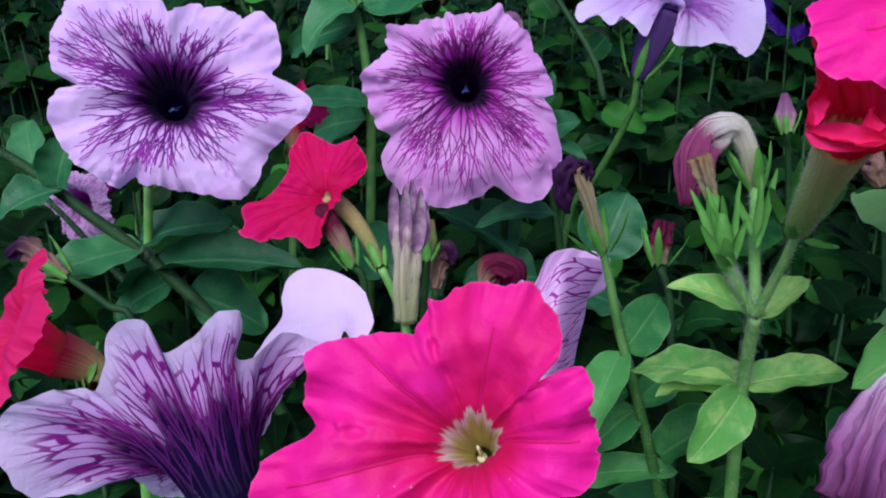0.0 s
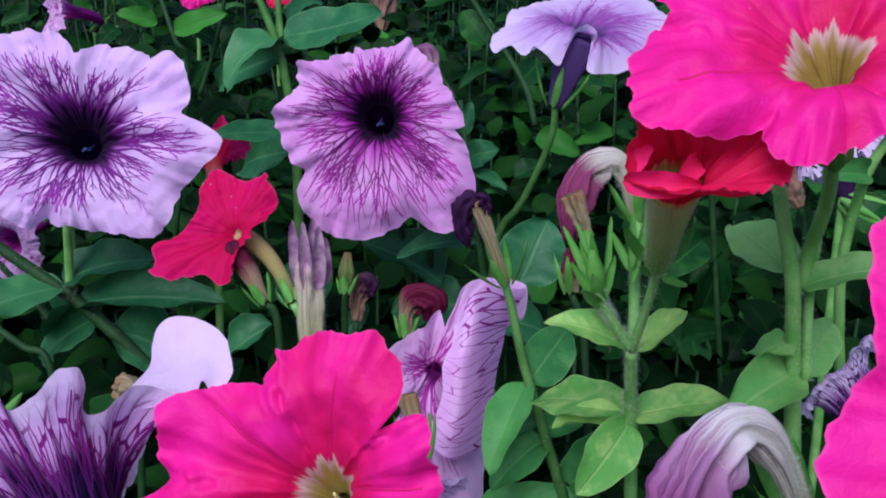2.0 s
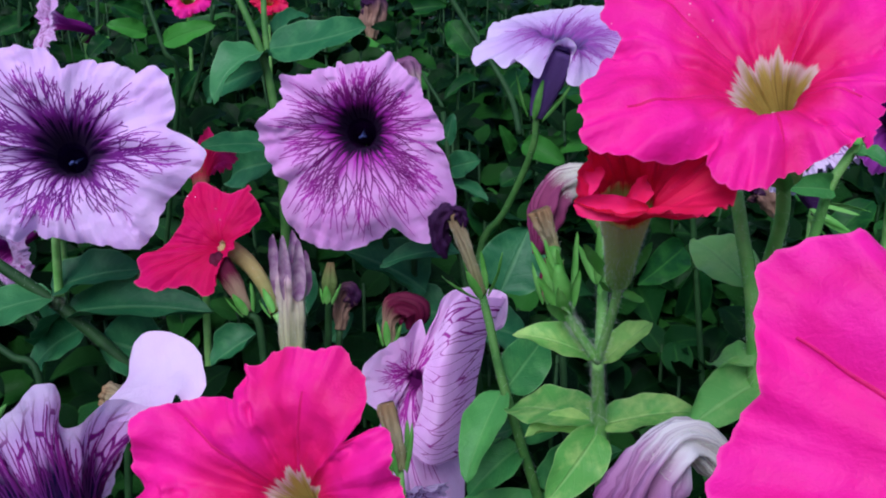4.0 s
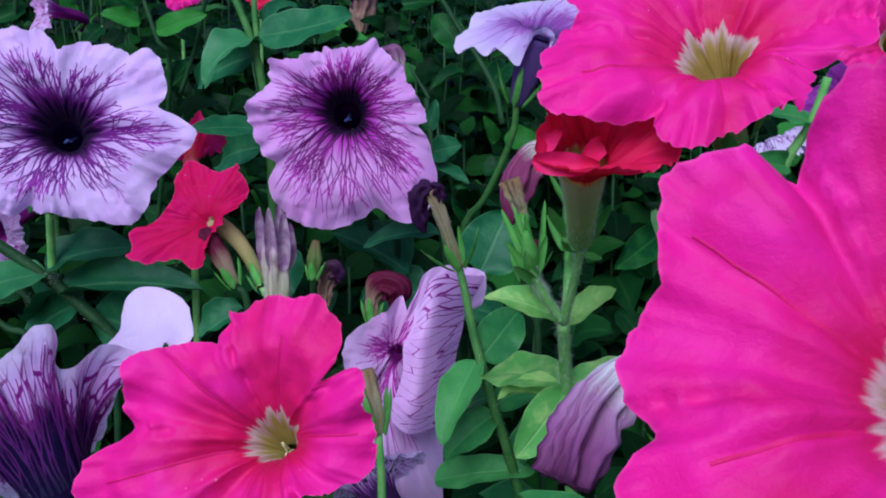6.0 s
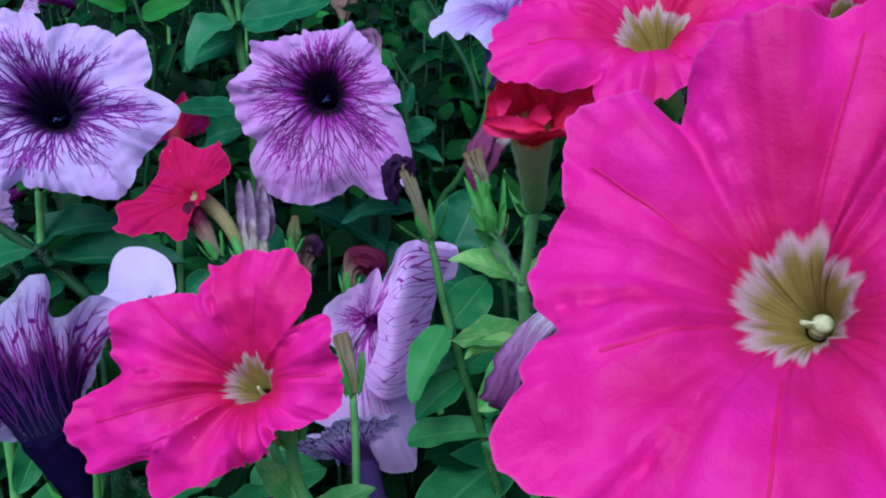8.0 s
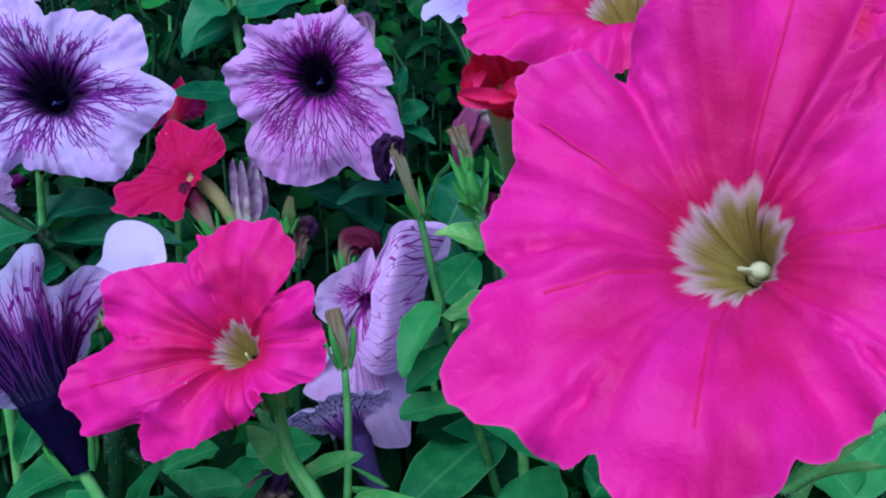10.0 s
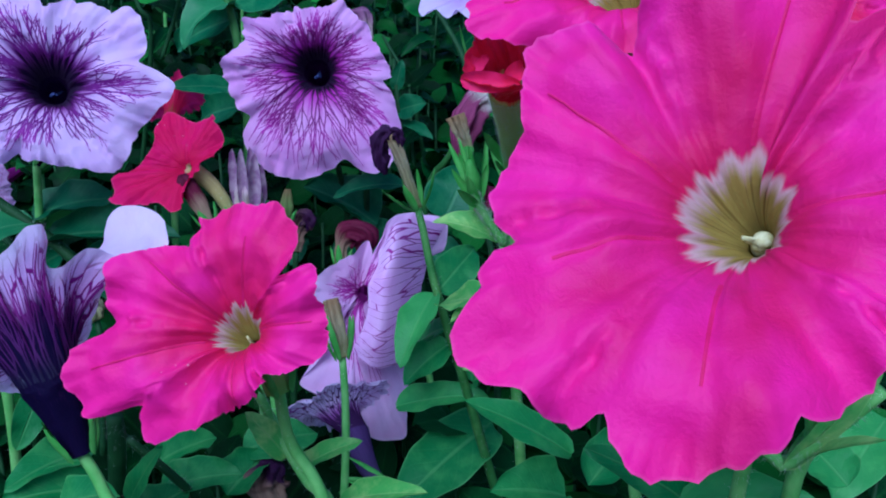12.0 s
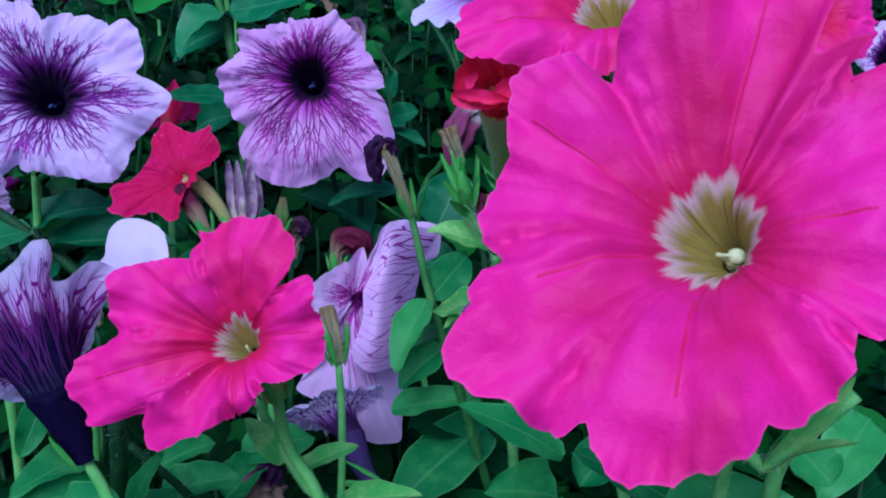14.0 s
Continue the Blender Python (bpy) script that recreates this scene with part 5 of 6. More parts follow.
for k, (b, tip, w) in enumerate((
    ((0.0605, 0.1773, 0.3517), (0.0527, 0.1809, 0.3673), 3.2), ((0.0609, 0.1775, 0.3523), (0.0554, 0.1791, 0.3682), 3.0), ((0.0611, 0.1774, 0.3520), (0.0578, 0.1767, 0.3676), 3.2),
    ((0.0617, 0.1778, 0.3529), (0.0626, 0.1835, 0.3685), 3.0), ((0.0603, 0.1755, 0.3524), (0.0625, 0.1749, 0.3627), 3.4), ((0.0595, 0.1753, 0.3519), (0.0534, 0.1745, 0.3616), 3.4),
    ((0.0603, 0.1751, 0.3513), (0.0573, 0.1698, 0.3602), 5.0), ((0.0599, 0.1733, 0.3523), (0.0541, 0.1671, 0.3587), 4.0), ((0.0687, 0.1833, 0.3534), (0.0733, 0.1891, 0.3695), 3.0),
    ((0.0683, 0.1841, 0.3558), (0.0684, 0.1837, 0.3693), 3.0), ((0.0683, 0.1841, 0.3558), (0.0650, 0.1900, 0.3630), 3.0), ((0.0602, 0.1782, 0.3540), (0.0553, 0.1738, 0.3653), 2.6))):
    leaf_part(b, tip, w * 0.0008, forked, (brng.uniform(-0.4, 0.4), -1, 0.4), SEPAL, fold=0.6, droop=brng.uniform(-0.3, 0.3), sharp=0.7, seed=k, name="bract")
for pts, rr in (([(0.0602, 0.1764, 0.3521), (0.0589, 0.1756, 0.3587), (0.0578, 0.1754, 0.3640)], (0.0014, 0.0022, 0.0008)), ([(0.0614, 0.1773, 0.3517), (0.0578, 0.1802, 0.3597), (0.0584, 0.1842, 0.3648)], (0.0011, 0.0012, 0.0015))):
    v, f, pol = tube_mesh(pts, rr, 8, 10)
    mesh_part("bud", v, f, SEPAL, forked)
stem_part([(0.0630, 0.1761, 0.3483), (0.0608, 0.1761, 0.3512), (0.0601, 0.1767, 0.3530)], (0.0013, 0.0012), forked, None, 120)

shoot("upright petunia shoot with hairy stems and broad leaves", (0.1231, 0.1887, 0.2176), [
    ([(0.0945, 0.1731, 0.3800), (0.0963, 0.1717, 0.3700), (0.0986, 0.1699, 0.3587), (0.1012, 0.1720, 0.3440), (0.1030, 0.1735, 0.3340), (0.1060, 0.1760, 0.3150), (0.1231, 0.1887, 0.2176)], (0.0014, 0.0020)),
    ([(0.1069, 0.1783, 0.3713), (0.1055, 0.1758, 0.3515), (0.1048, 0.1711, 0.3346)], (0.0009, 0.0012)),
], [
    ((0.0990, 0.1720, 0.3590), (0.0922, 0.1912, 0.3656), 11, TO, 0.3), ((0.1014, 0.1711, 0.3562), (0.1197, 0.1633, 0.3652), 8, UP, 0.4),
    ((0.1030, 0.1735, 0.3350), (0.0860, 0.1620, 0.3330), 13.5, TOL, 0.5), ((0.1032, 0.1738, 0.3350), (0.1199, 0.1888, 0.3410), 9, TO, 0.3),
    ((0.0998, 0.1674, 0.3422), (0.0930, 0.1783, 0.3398), 9, UP, 0.4),
], LEAF_PALE, 350)
shoot("slim petunia shoot with small leaves behind the pink flower", (0.1500, 0.2150, 0.2300), [
    ([(0.1377, 0.205, 0.394), (0.1349, 0.205, 0.3826), (0.1293, 0.207, 0.3667), (0.1300, 0.2100, 0.3300), (0.1500, 0.2150, 0.2300)], (0.0011, 0.0015)),
], [
    ((0.1349, 0.205, 0.3826), (0.1224, 0.203, 0.3868), 7, UP, 0.4), ((0.1341, 0.205, 0.3805), (0.1407, 0.2, 0.379), 6, UP, 0.4), ((0.1307, 0.206, 0.3707), (0.1177, 0.2, 0.3738), 7, TO, 0.4),
], LEAF_FRESH, 200)
shoot("petunia shoot with a spent bud and pale leaves", (0.0741, 0.2515, 0.1514), [
    ([(0.0456, 0.2380, 0.3325), (0.0474, 0.2340, 0.3250), (0.0500, 0.2290, 0.3120), (0.0548, 0.2228, 0.2950), (0.0604, 0.2223, 0.2752), (0.0663, 0.2228, 0.2524), (0.0835, 0.2313, 0.1855)], (0.0012, 0.0018)),
], [
    ((0.0512, 0.2286, 0.3054), (0.0659, 0.2429, 0.3170), 13, TO, 0.3), ((0.0507, 0.2278, 0.3062), (0.0378, 0.2072, 0.2918), 11.5, TOL, 0.3),
    ((0.0551, 0.2255, 0.2905), (0.0747, 0.2477, 0.2946), 12, TO, 0.3), ((0.0538, 0.2284, 0.2927), (0.0442, 0.2345, 0.2855), 9, UP, 0.3),
    ((0.0561, 0.2267, 0.2879), (0.0395, 0.2168, 0.2798), 12, UP, 0.4), ((0.0632, 0.2222, 0.2751), (0.0810, 0.2156, 0.2938), 16, UP, 0.4),
], LEAF_FRESH, 250, STEM_BROWN)
shoot("tall petunia stem with broad curled leaves behind the flowers", (-0.0360, 0.3495, 0.1542), [
    ([(-0.0462, 0.3757, 0.4150), (-0.0397, 0.3707, 0.4008), (-0.0345, 0.3658, 0.3866), (-0.0309, 0.3610, 0.3666), (-0.0295, 0.3590, 0.3362), (-0.0360, 0.3495, 0.1542)], (0.0014, 0.0022)),
    ([(-0.0349, 0.3806, 0.4145), (-0.0343, 0.3730, 0.4016), (-0.0330, 0.3665, 0.3887)], (0.0012, 0.0014)),
], [
    ((-0.0325, 0.3673, 0.3913), (0.0088, 0.3531, 0.3982), 14, (0.1, -0.75, 0.65), -0.2), ((-0.0330, 0.3668, 0.3898), (-0.057, 0.346, 0.3829), 15, (-0.25, -0.5, 0.85), 0.9),
    ((-0.0336, 0.3699, 0.3833), (-0.0718, 0.3922, 0.3692), 15, TO, 0.4), ((-0.0308, 0.3563, 0.3531), (-0.0535, 0.3311, 0.3615), 9, (0, -0.7, 0.7), 0.3),
    ((-0.0316, 0.3621, 0.3452), (-0.0645, 0.3906, 0.3342), 16, TO, 0.4), ((-0.0323, 0.3797, 0.3964), (-0.0179, 0.3927, 0.4043), 9, UP, 0.3),
], LEAF_BLUE, 0, STEM_BROWN)
shoot("thick slanting petunia stem with broad dark leaves", (-0.0330, 0.2945, 0.1766), [
    ([(-0.1771, 0.3245, 0.3468), (-0.1571, 0.3227, 0.3360), (-0.1347, 0.3187, 0.3189), (-0.1120, 0.3147, 0.3023), (-0.0901, 0.3095, 0.2820), (-0.0689, 0.3063, 0.2527), (-0.0330, 0.2945, 0.1766)], (0.0018, 0.0024, 0.0028)),
    ([(-0.1121, 0.3133, 0.3012), (-0.1112, 0.3149, 0.3056)], (0.0022, 0.0019)),
    ([(-0.1750, 0.3663, 0.3152), (-0.1539, 0.3510, 0.3025), (-0.1245, 0.3321, 0.2799)], (0.0012, 0.0014)),
], [
    ((-0.1138, 0.3149, 0.3056), (-0.1422, 0.2936, 0.3057), 15, UP, 0.3), ((-0.1141, 0.3167, 0.3077), (-0.0802, 0.3146, 0.3196), 16, UP, 0.35),
    ((-0.1094, 0.3155, 0.2985), (-0.0537, 0.3046, 0.3067), 18, UP, 0.3), ((-0.0982, 0.3137, 0.2877), (-0.0677, 0.3191, 0.2733), 22, UP, 0.4),
    ((-0.1427, 0.3196, 0.3275), (-0.1612, 0.3055, 0.3237), 15, UP, 0.4), ((-0.1444, 0.3200, 0.3285), (-0.1377, 0.3196, 0.3479), 14, TO, 0.3),
    ((-0.1062, 0.3198, 0.2898), (-0.1322, 0.3198, 0.2754), 18, UP, 0.4), ((-0.1565, 0.3299, 0.3324), (-0.1656, 0.3465, 0.3486), 12, TO, 0.2), ((-0.1128, 0.3220, 0.2960), (-0.1314, 0.3321, 0.2799), 16, UP, 0.4),
], LEAF_BLUE, 300, STEM_SHADED)
shoot("low petunia shoot with fresh green leaves under the pink flower", (0.0244, 0.1782, 0.1683), [
    ([(0.0021, 0.1619, 0.3054), (0.0070, 0.1582, 0.2957), (0.0140, 0.1548, 0.2839), (0.0220, 0.1554, 0.2654), (0.0234, 0.1833, 0.1642)], (0.0013, 0.0019)),
], [
    ((0.0091, 0.1561, 0.2898), (0.0008, 0.1549, 0.3036), 6.5, TOR, 0.4), ((0.0120, 0.1556, 0.2860), (0.0272, 0.1517, 0.2980), 6, UP, 0.4),
    ((0.0222, 0.1583, 0.2738), (0.0432, 0.1459, 0.2867), 8, UP, 0.3),
], LEAF_BRIGHT, 300)
shoot("petunia leaves low behind the lilac funnel", (-0.0605, 0.1874, 0.1647), [
    ([(-0.0350, 0.1600, 0.3011), (-0.0379, 0.1629, 0.2787), (-0.0605, 0.1874, 0.1647)], (0.0022, 0.0026)), ([(-0.0378, 0.1756, 0.2849), (-0.0239, 0.1787, 0.2654), (-0.0168, 0.1901, 0.2385)], (0.0012, 0.0014)),
], [
    ((-0.0621, 0.1816, 0.2985), (-0.0669, 0.1716, 0.2845), 8, TOR, 0.3), ((-0.0446, 0.1662, 0.2874), (-0.0586, 0.1472, 0.2918), 11, UP, 0.4),
    ((-0.0400, 0.1582, 0.2803), (-0.0600, 0.1459, 0.2879), 12, UP, 0.4), ((-0.0350, 0.1607, 0.2730), (-0.0252, 0.1566, 0.2928), 6, TOL, 0.3),
    ((-0.0341, 0.1877, 0.2593), (-0.0109, 0.1803, 0.2716), 13, UP, 0.4), ((-0.0376, 0.1994, 0.2621), (-0.0218, 0.2104, 0.2652), 14, UP, 0.3),
    ((-0.0359, 0.1676, 0.2624), (-0.0239, 0.1793, 0.2670), 12, UP, 0.3), ((-0.0461, 0.1443, 0.2852), (-0.0301, 0.1363, 0.2949), 10, UP, 0.3),
    ((-0.0185, 0.2035, 0.2460), (-0.0069, 0.2165, 0.2544), 16, UP, 0.3), ((-0.0146, 0.2169, 0.2544), (0.0094, 0.2270, 0.2563), 15, UP, 0.3),
], LEAF_FRESH, 100, STEM_SHADED)
shoot("petunia leaves below the large pink flower", (0.1236, 0.1292, 0.1950), [
    ([(0.0980, 0.0970, 0.3208), (0.1032, 0.1091, 0.2957), (0.1229, 0.1350, 0.1910)], (0.0016, 0.002)),
], [
    ((0.0868, 0.1682, 0.2803), (0.0591, 0.1661, 0.3009), 10, UP, 0.3), ((0.0941, 0.0954, 0.3157), (0.0755, 0.0910, 0.3310), 8, TOR, 0.4),
    ((0.0919, 0.0937, 0.3167), (0.1116, 0.0824, 0.3263), 9, UP, 0.4), ((0.0723, 0.2422, 0.2474), (0.0375, 0.2092, 0.2397), 22, UP, 0.3),
    ((0.0371, 0.2281, 0.2632), (0.0663, 0.2199, 0.2738), 11, UP, 0.3), ((0.0885, 0.1812, 0.2573), (0.0670, 0.1748, 0.2665), 18, UP, 0.3),
    ((0.2025, 0.2100, 0.2640), (0.1756, 0.1860, 0.2525), 17, TOL, 0.3), ((0.1644, 0.1615, 0.2717), (0.1581, 0.1748, 0.2784), 14, TO, 0.3),
    ((0.0894, 0.1566, 0.2780), (0.1044, 0.1697, 0.2871), 14, UP, 0.3),
], LEAF_FRESH, 200)
shoot("hairy green petunia bud beside the large pink flower", (0.1199, 0.1169, 0.1897), [
    ([(0.1132, 0.0704, 0.3528), (0.1068, 0.0728, 0.3437), (0.1026, 0.0758, 0.3366), (0.0978, 0.0828, 0.3256), (0.1193, 0.1227, 0.1857)], (0.0012, 0.0014)),
], [
    ((0.1021, 0.0756, 0.3359), (0.1105, 0.0666, 0.3567), 3.5, TO, 0.2), ((0.1035, 0.0757, 0.3363), (0.1091, 0.0642, 0.3498), 2.6, UP, 0.3), ((0.1026, 0.0759, 0.3368), (0.1125, 0.0827, 0.3425), 2.6, UP, 0.2),
], LEAF_BRIGHT, 300)
shoot("petunia shoot with dark round leaves in the middle of the bed", (0.0586, 0.3305, 0.1651), [
    ([(0.0376, 0.3423, 0.3681), (0.0396, 0.3351, 0.3473), (0.0416, 0.3265, 0.3223), (0.0465, 0.3210, 0.2911), (0.0586, 0.3305, 0.1651)], (0.001, 0.0018)),
], [
    ((0.0576, 0.3097, 0.3049), (0.0690, 0.3172, 0.3272), 19, TO, 0.3), ((0.0423, 0.3196, 0.3177), (0.0137, 0.3061, 0.3229), 9, UP, 0.5), ((0.0290, 0.3337, 0.2963), (0.0006, 0.3309, 0.3175), 22, UP, 0.3),
    ((0.0396, 0.3351, 0.3473), (0.0500, 0.3261, 0.3524), 8, TO, 0.3), ((0.0383, 0.3380, 0.3556), (0.0413, 0.3369, 0.3679), 5, TO, 0.2), ((0.0401, 0.3330, 0.3410), (0.0534, 0.3216, 0.3392), 6, UP, 0.3),
    ((0.0379, 0.3305, 0.2874), (0.0081, 0.3312, 0.2881), 20, UP, 0.4), ((-0.0074, 0.3006, 0.2904), (0.0009, 0.3038, 0.3001), 6, TO, 0.2), ((-0.0290, 0.2744, 0.3055), (-0.0455, 0.2717, 0.2968), 12, UP, 0.2), ((0.0474, 0.3196, 0.2869), (0.0707, 0.3175, 0.2821), 16, UP, 0.3),
    ((-0.0193, 0.3319, 0.2887), (-0.0341, 0.3476, 0.3029), 20, TO, 0.3),
], LEAF_BLUE, 0, STEM_SHADED)

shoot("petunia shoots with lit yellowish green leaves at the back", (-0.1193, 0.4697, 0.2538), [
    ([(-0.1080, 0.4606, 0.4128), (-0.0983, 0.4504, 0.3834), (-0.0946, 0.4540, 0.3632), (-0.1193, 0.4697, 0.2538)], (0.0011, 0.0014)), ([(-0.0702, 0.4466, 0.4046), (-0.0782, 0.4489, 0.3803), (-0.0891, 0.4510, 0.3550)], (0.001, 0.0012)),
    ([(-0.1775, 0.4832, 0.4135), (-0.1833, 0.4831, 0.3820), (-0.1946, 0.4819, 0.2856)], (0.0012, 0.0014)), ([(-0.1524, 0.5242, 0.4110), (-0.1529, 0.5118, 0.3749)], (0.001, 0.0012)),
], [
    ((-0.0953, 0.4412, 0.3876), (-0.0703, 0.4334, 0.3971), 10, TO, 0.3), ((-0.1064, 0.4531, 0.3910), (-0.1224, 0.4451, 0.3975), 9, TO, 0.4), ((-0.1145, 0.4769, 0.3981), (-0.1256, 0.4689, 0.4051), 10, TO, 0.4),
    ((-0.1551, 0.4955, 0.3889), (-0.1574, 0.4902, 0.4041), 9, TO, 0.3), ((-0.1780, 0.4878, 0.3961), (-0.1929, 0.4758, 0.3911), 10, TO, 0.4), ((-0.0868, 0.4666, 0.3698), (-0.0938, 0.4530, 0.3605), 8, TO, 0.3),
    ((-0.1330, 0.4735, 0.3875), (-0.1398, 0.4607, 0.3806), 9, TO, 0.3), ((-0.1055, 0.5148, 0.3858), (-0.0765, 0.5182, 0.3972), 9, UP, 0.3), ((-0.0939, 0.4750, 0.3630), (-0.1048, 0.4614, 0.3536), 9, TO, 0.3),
], LEAF, 0, STEM_SHADED)
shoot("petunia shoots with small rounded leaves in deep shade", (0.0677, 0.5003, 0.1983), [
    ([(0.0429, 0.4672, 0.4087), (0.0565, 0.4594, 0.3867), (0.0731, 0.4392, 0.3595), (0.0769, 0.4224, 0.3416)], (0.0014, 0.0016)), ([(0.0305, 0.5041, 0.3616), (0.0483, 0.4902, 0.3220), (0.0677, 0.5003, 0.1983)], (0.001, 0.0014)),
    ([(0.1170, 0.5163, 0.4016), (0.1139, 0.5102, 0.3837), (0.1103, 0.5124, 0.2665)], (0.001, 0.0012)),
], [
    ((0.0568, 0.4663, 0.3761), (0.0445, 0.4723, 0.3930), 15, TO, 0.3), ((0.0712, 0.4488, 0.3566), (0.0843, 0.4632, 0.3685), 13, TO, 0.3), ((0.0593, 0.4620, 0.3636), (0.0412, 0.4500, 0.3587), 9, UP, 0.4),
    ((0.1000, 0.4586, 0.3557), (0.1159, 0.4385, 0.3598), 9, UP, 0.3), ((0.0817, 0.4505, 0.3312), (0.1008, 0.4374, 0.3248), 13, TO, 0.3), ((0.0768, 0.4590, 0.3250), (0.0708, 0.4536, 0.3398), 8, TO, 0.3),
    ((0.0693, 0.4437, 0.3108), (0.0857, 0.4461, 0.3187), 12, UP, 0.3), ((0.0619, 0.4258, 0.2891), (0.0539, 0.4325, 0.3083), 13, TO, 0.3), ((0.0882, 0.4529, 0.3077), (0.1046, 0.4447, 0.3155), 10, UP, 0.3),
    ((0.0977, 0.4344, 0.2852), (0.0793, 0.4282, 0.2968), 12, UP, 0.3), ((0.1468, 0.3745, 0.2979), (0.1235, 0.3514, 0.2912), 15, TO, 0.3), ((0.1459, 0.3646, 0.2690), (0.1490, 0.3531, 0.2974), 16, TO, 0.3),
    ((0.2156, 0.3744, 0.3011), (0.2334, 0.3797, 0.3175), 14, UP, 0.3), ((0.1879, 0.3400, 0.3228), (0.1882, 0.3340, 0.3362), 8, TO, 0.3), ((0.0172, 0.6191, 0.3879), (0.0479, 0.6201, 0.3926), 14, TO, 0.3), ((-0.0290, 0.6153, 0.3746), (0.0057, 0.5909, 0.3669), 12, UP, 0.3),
], LEAF, 0, STEM_SHADED)

# ---- the bed's filling of leafy petunia plants ----
rng = random.Random(5)
shapes = [leaf_mesh(1.0, rng.uniform(0.52, 0.8), rng.uniform(0.1, 0.5), rng.uniform(0.2, 0.9), 0.06, rng.uniform(0.75, 1.05), 9, 5, seed=i) for i in range(10)]
shared = []
for vv, ff, uu in shapes:
    me = bpy.data.meshes.new("leaf")
    me.from_pydata(vv, [], ff)
    layer = me.uv_layers.new(name="UVMap")
    for lp in me.loops:
        layer.data[lp.index].uv = uu[lp.vertex_index]
    me.polygons.foreach_set("use_smooth", [True] * len(me.polygons))
    me.materials.append(LEAF if len(shared) % 5 == 0 else LEAF_SHADED)
    shared.append(me)


def canopy(y):
    """Height of the leafy top over the ground, by the distance into the bed."""
    for (a, u), (b, v) in zip(CANOPY, CANOPY[1:]):
        if y <= b:
            return u + (v - u) * max(0.0, (y - a) / (b - a))
    return CANOPY[-1][1]


CANOPY = [(0.10, 0.16), (0.2, 0.215), (0.32, 0.245), (0.42, 0.29), (0.55, 0.35), (0.8, 0.41), (1.1, 0.44), (1.6, 0.5)]


def leafy_stem(x, y, big, height=0.0):
    h = (height or canopy(y)) + rng.uniform(-0.05, 0.025)
    lean = Vector((rng.uniform(-0.2, 0.2), rng.uniform(-0.2, 0.1), 0))
    foot, top = Vector((x, y, 0)), Vector((x, y, h)) + lean * h * 0.6
    pts = [foot, foot.lerp(top, 0.5) + lean * 0.04, top]
    out, turn = [], rng.uniform(0, 6.28)
    levels = 10
    for lv in range(levels):
        p = foot.lerp(top, 1 - 0.07 * lv - rng.uniform(0, 0.02))
        turn += 1.57 + rng.uniform(-0.4, 0.4)
        for sgn in (0, math.pi):
            a = turn + sgn
            size = (0.020 + 0.006 * min(lv, 4)) * rng.uniform(0.75, 1.25) * big
            d = Vector((math.cos(a), math.sin(a), rng.uniform(-0.25, 0.55) if lv else 1.0)).normalized()
            face = Vector((-0.2 * d.x, -0.2 * d.y - 0.7, 1)) + Vector((rng.uniform(-0.3, 0.3), rng.uniform(-0.3, 0.3), 0))
            m, _ = leaf_frame(p, p + d, face)
            out.append((m @ Matrix.Scale(size, 4), rng.randrange(10)))
    return pts, out


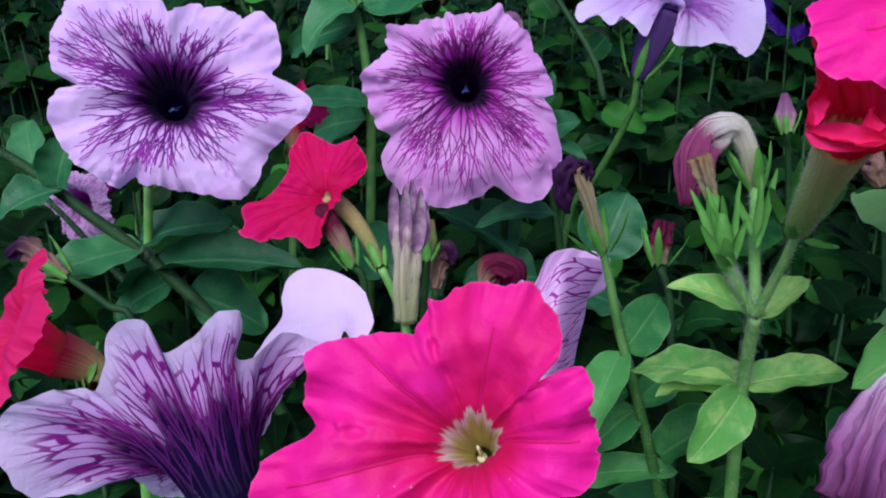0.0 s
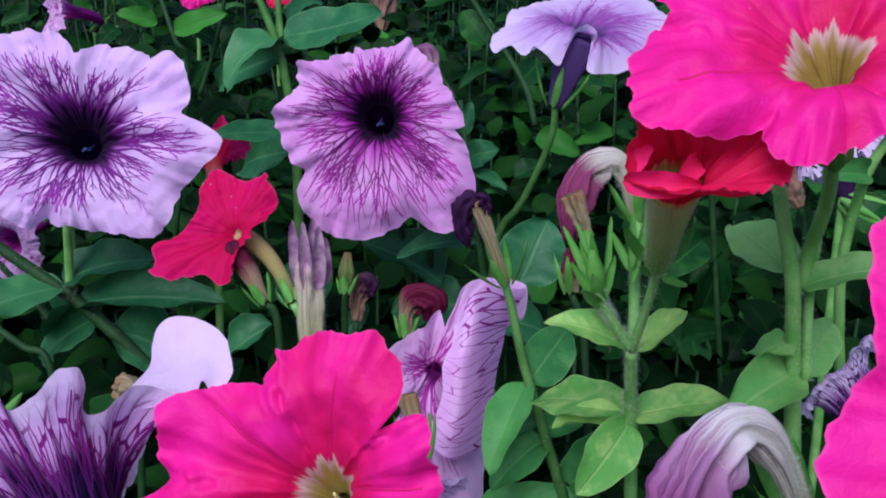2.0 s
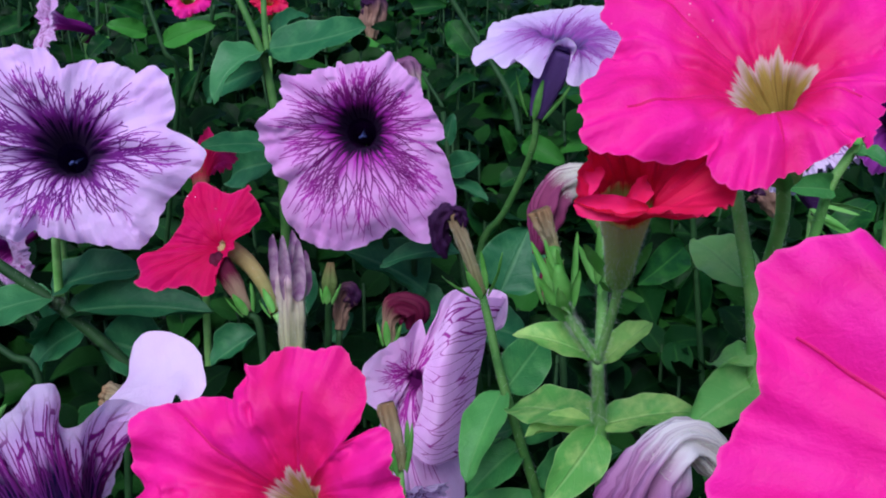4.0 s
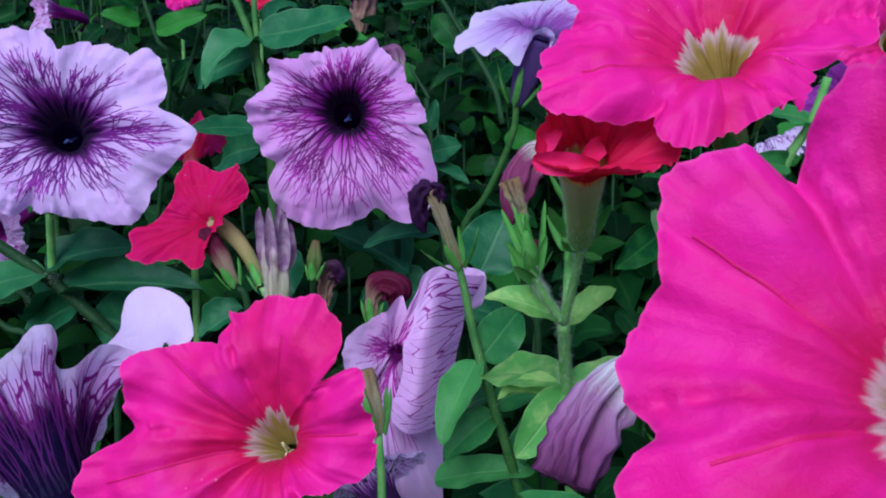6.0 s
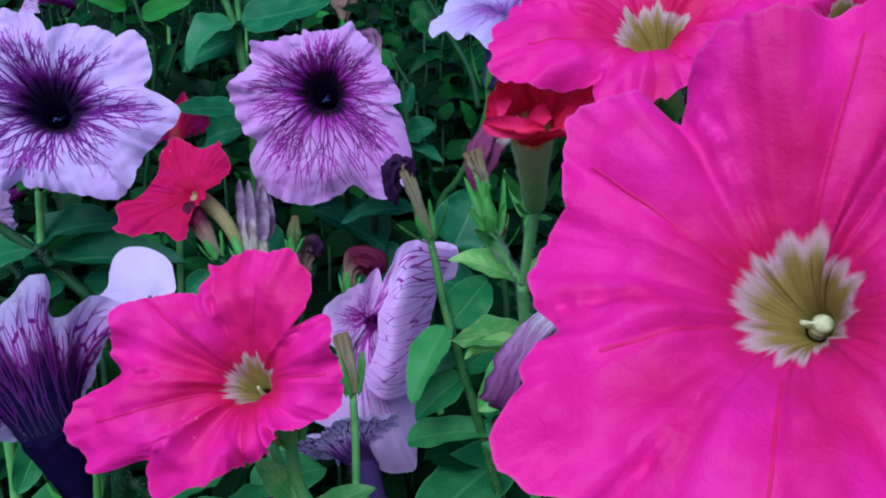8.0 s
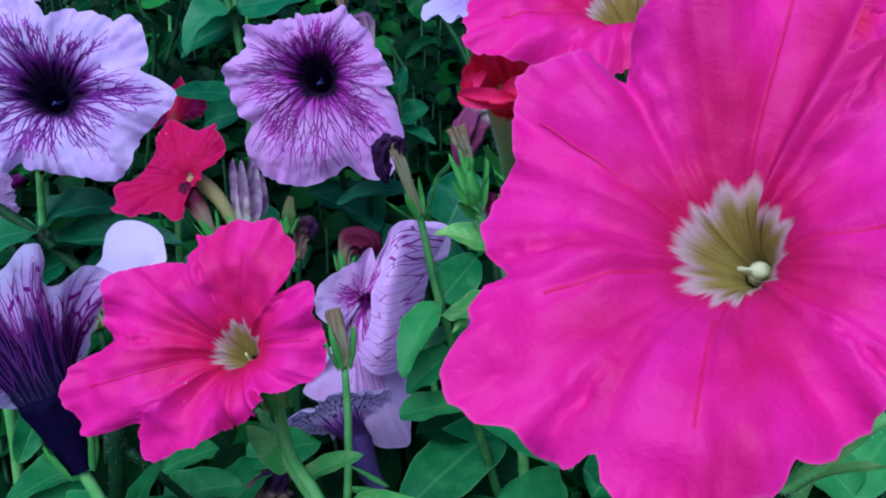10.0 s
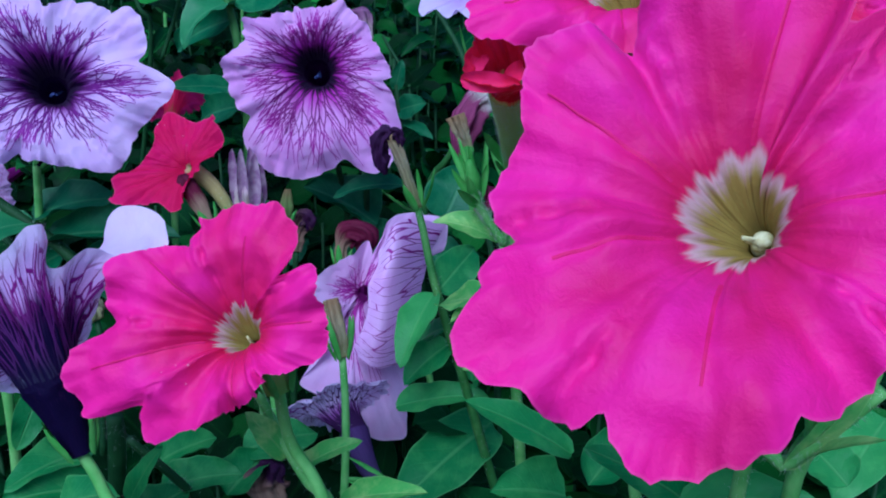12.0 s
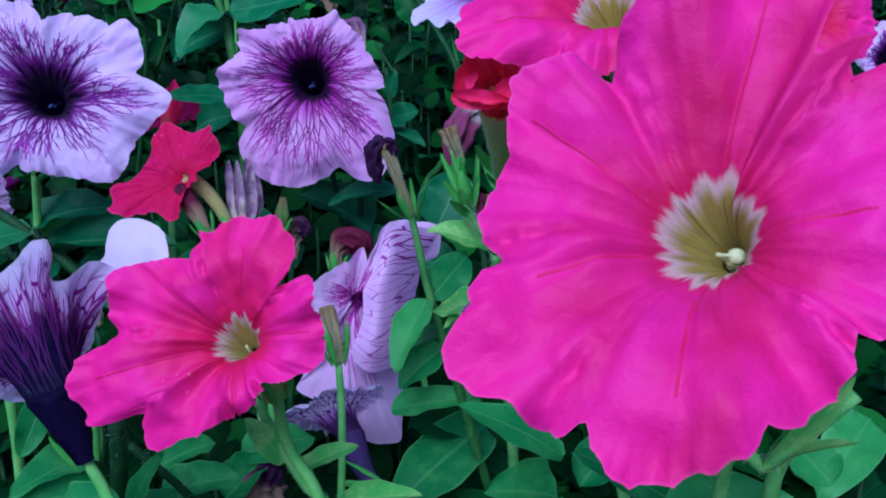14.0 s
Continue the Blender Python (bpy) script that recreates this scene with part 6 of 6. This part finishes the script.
near, far = [], []
for k in range(150):
    y = rng.uniform(0.3, 0.58)
    near.append((rng.uniform(-0.42, 0.5) * (y + 0.1), y))
for k in range(26):
    y = rng.uniform(0.2, 0.32)
    near.append((rng.uniform(-0.18, 0.24), y))
near.sort()
for k in range(0, len(near), 5):
    spots = near[k:k + 5]
    home = Vector((*spots[0], 0))
    plant = thing("petunia_plant", home, "leafy petunia plant with green oval leaves, most darkened for shade", "plant", "petunia plants")
    for x, y in spots:
        pts, leaves = leafy_stem(x, y, 1.0 if y > 0.4 else 1.15)
        v, f, pol = tube_mesh(pts, (0.0015, 0.0008), 7, 6)
        mesh_part("stem", v, f, STEM_SHADED, plant)
        for m, i in leaves:
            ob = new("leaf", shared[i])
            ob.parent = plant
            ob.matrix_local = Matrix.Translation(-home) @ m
LV, LF, LU, SV, SF = [], [], [], [], []
for k in range(640):
    y = 0.55 + 1.0 * rng.random() ** 1.2
    x = rng.uniform(-0.5, 0.62) * (y + 0.1)
    pts, leaves = leafy_stem(x, y, rng.uniform(0.7, 1.2))
    v, f, pol = tube_mesh([pts[0].lerp(pts[2], 0.7), pts[0].lerp(pts[2], 0.85), pts[2]], (0.0010, 0.0007), 4, 5)
    o = len(SV)
    SV += v
    SF += [tuple(i + o for i in q) for q in f]
    for m, i in leaves:
        vv, ff, uu = shapes[i]
        o = len(LV)
        LV += [m @ Vector(q) for q in vv]
        LF += [tuple(j + o for j in q) for q in ff]
        LU += uu
# unseen bed plants, added below, beside and behind the eye to block low light
spots = []
for k in range(330):
    spots.append((rng.uniform(-0.75, 0.85), rng.uniform(-0.75, 0.14), 0.20))
for k in range(150):
    y = rng.uniform(0.14, 0.6)
    spots.append((rng.choice((-1, 1)) * rng.uniform(0.62 * y + 0.14, 0.62 * y + 0.5) + 0.03, y, 0.0))
for k in range(260):
    y = rng.uniform(0.6, 1.75)
    spots.append((rng.choice((-1, 1)) * rng.uniform(0.5 * y + 0.1, 0.5 * y + 0.75) + 0.03, y, 0.0))
# a lower storey of broad leaves, added under the flowers to darken gaps
for k in range(420):
    y = rng.uniform(0.24, 0.75)
    spots.append((rng.uniform(-0.5, 0.62) * (y + 0.12), y, canopy(y) * rng.uniform(0.68, 0.92)))
for x, y, h in spots:
    pts, leaves = leafy_stem(x, y, 1.15, h)
    for m, i in leaves:
        vv, ff, uu = shapes[i]
        o = len(LV)
        LV += [m @ Vector(q) for q in vv]
        LF += [tuple(j + o for j in q) for q in ff]
        LU += uu
foliage = mesh_part("petunia_foliage", LV, LF, LEAF_SHADED, uvs=LU)
tagged(foliage, "dense green petunia foliage filling the bed, darkened for shade", "foliage", kind="stuff")
stalks = mesh_part("petunia_stalks", SV, SF, STEM_SHADED)
tagged(stalks, "thin green petunia stalks among the leaves, darkened for shade", "stalks", kind="stuff")
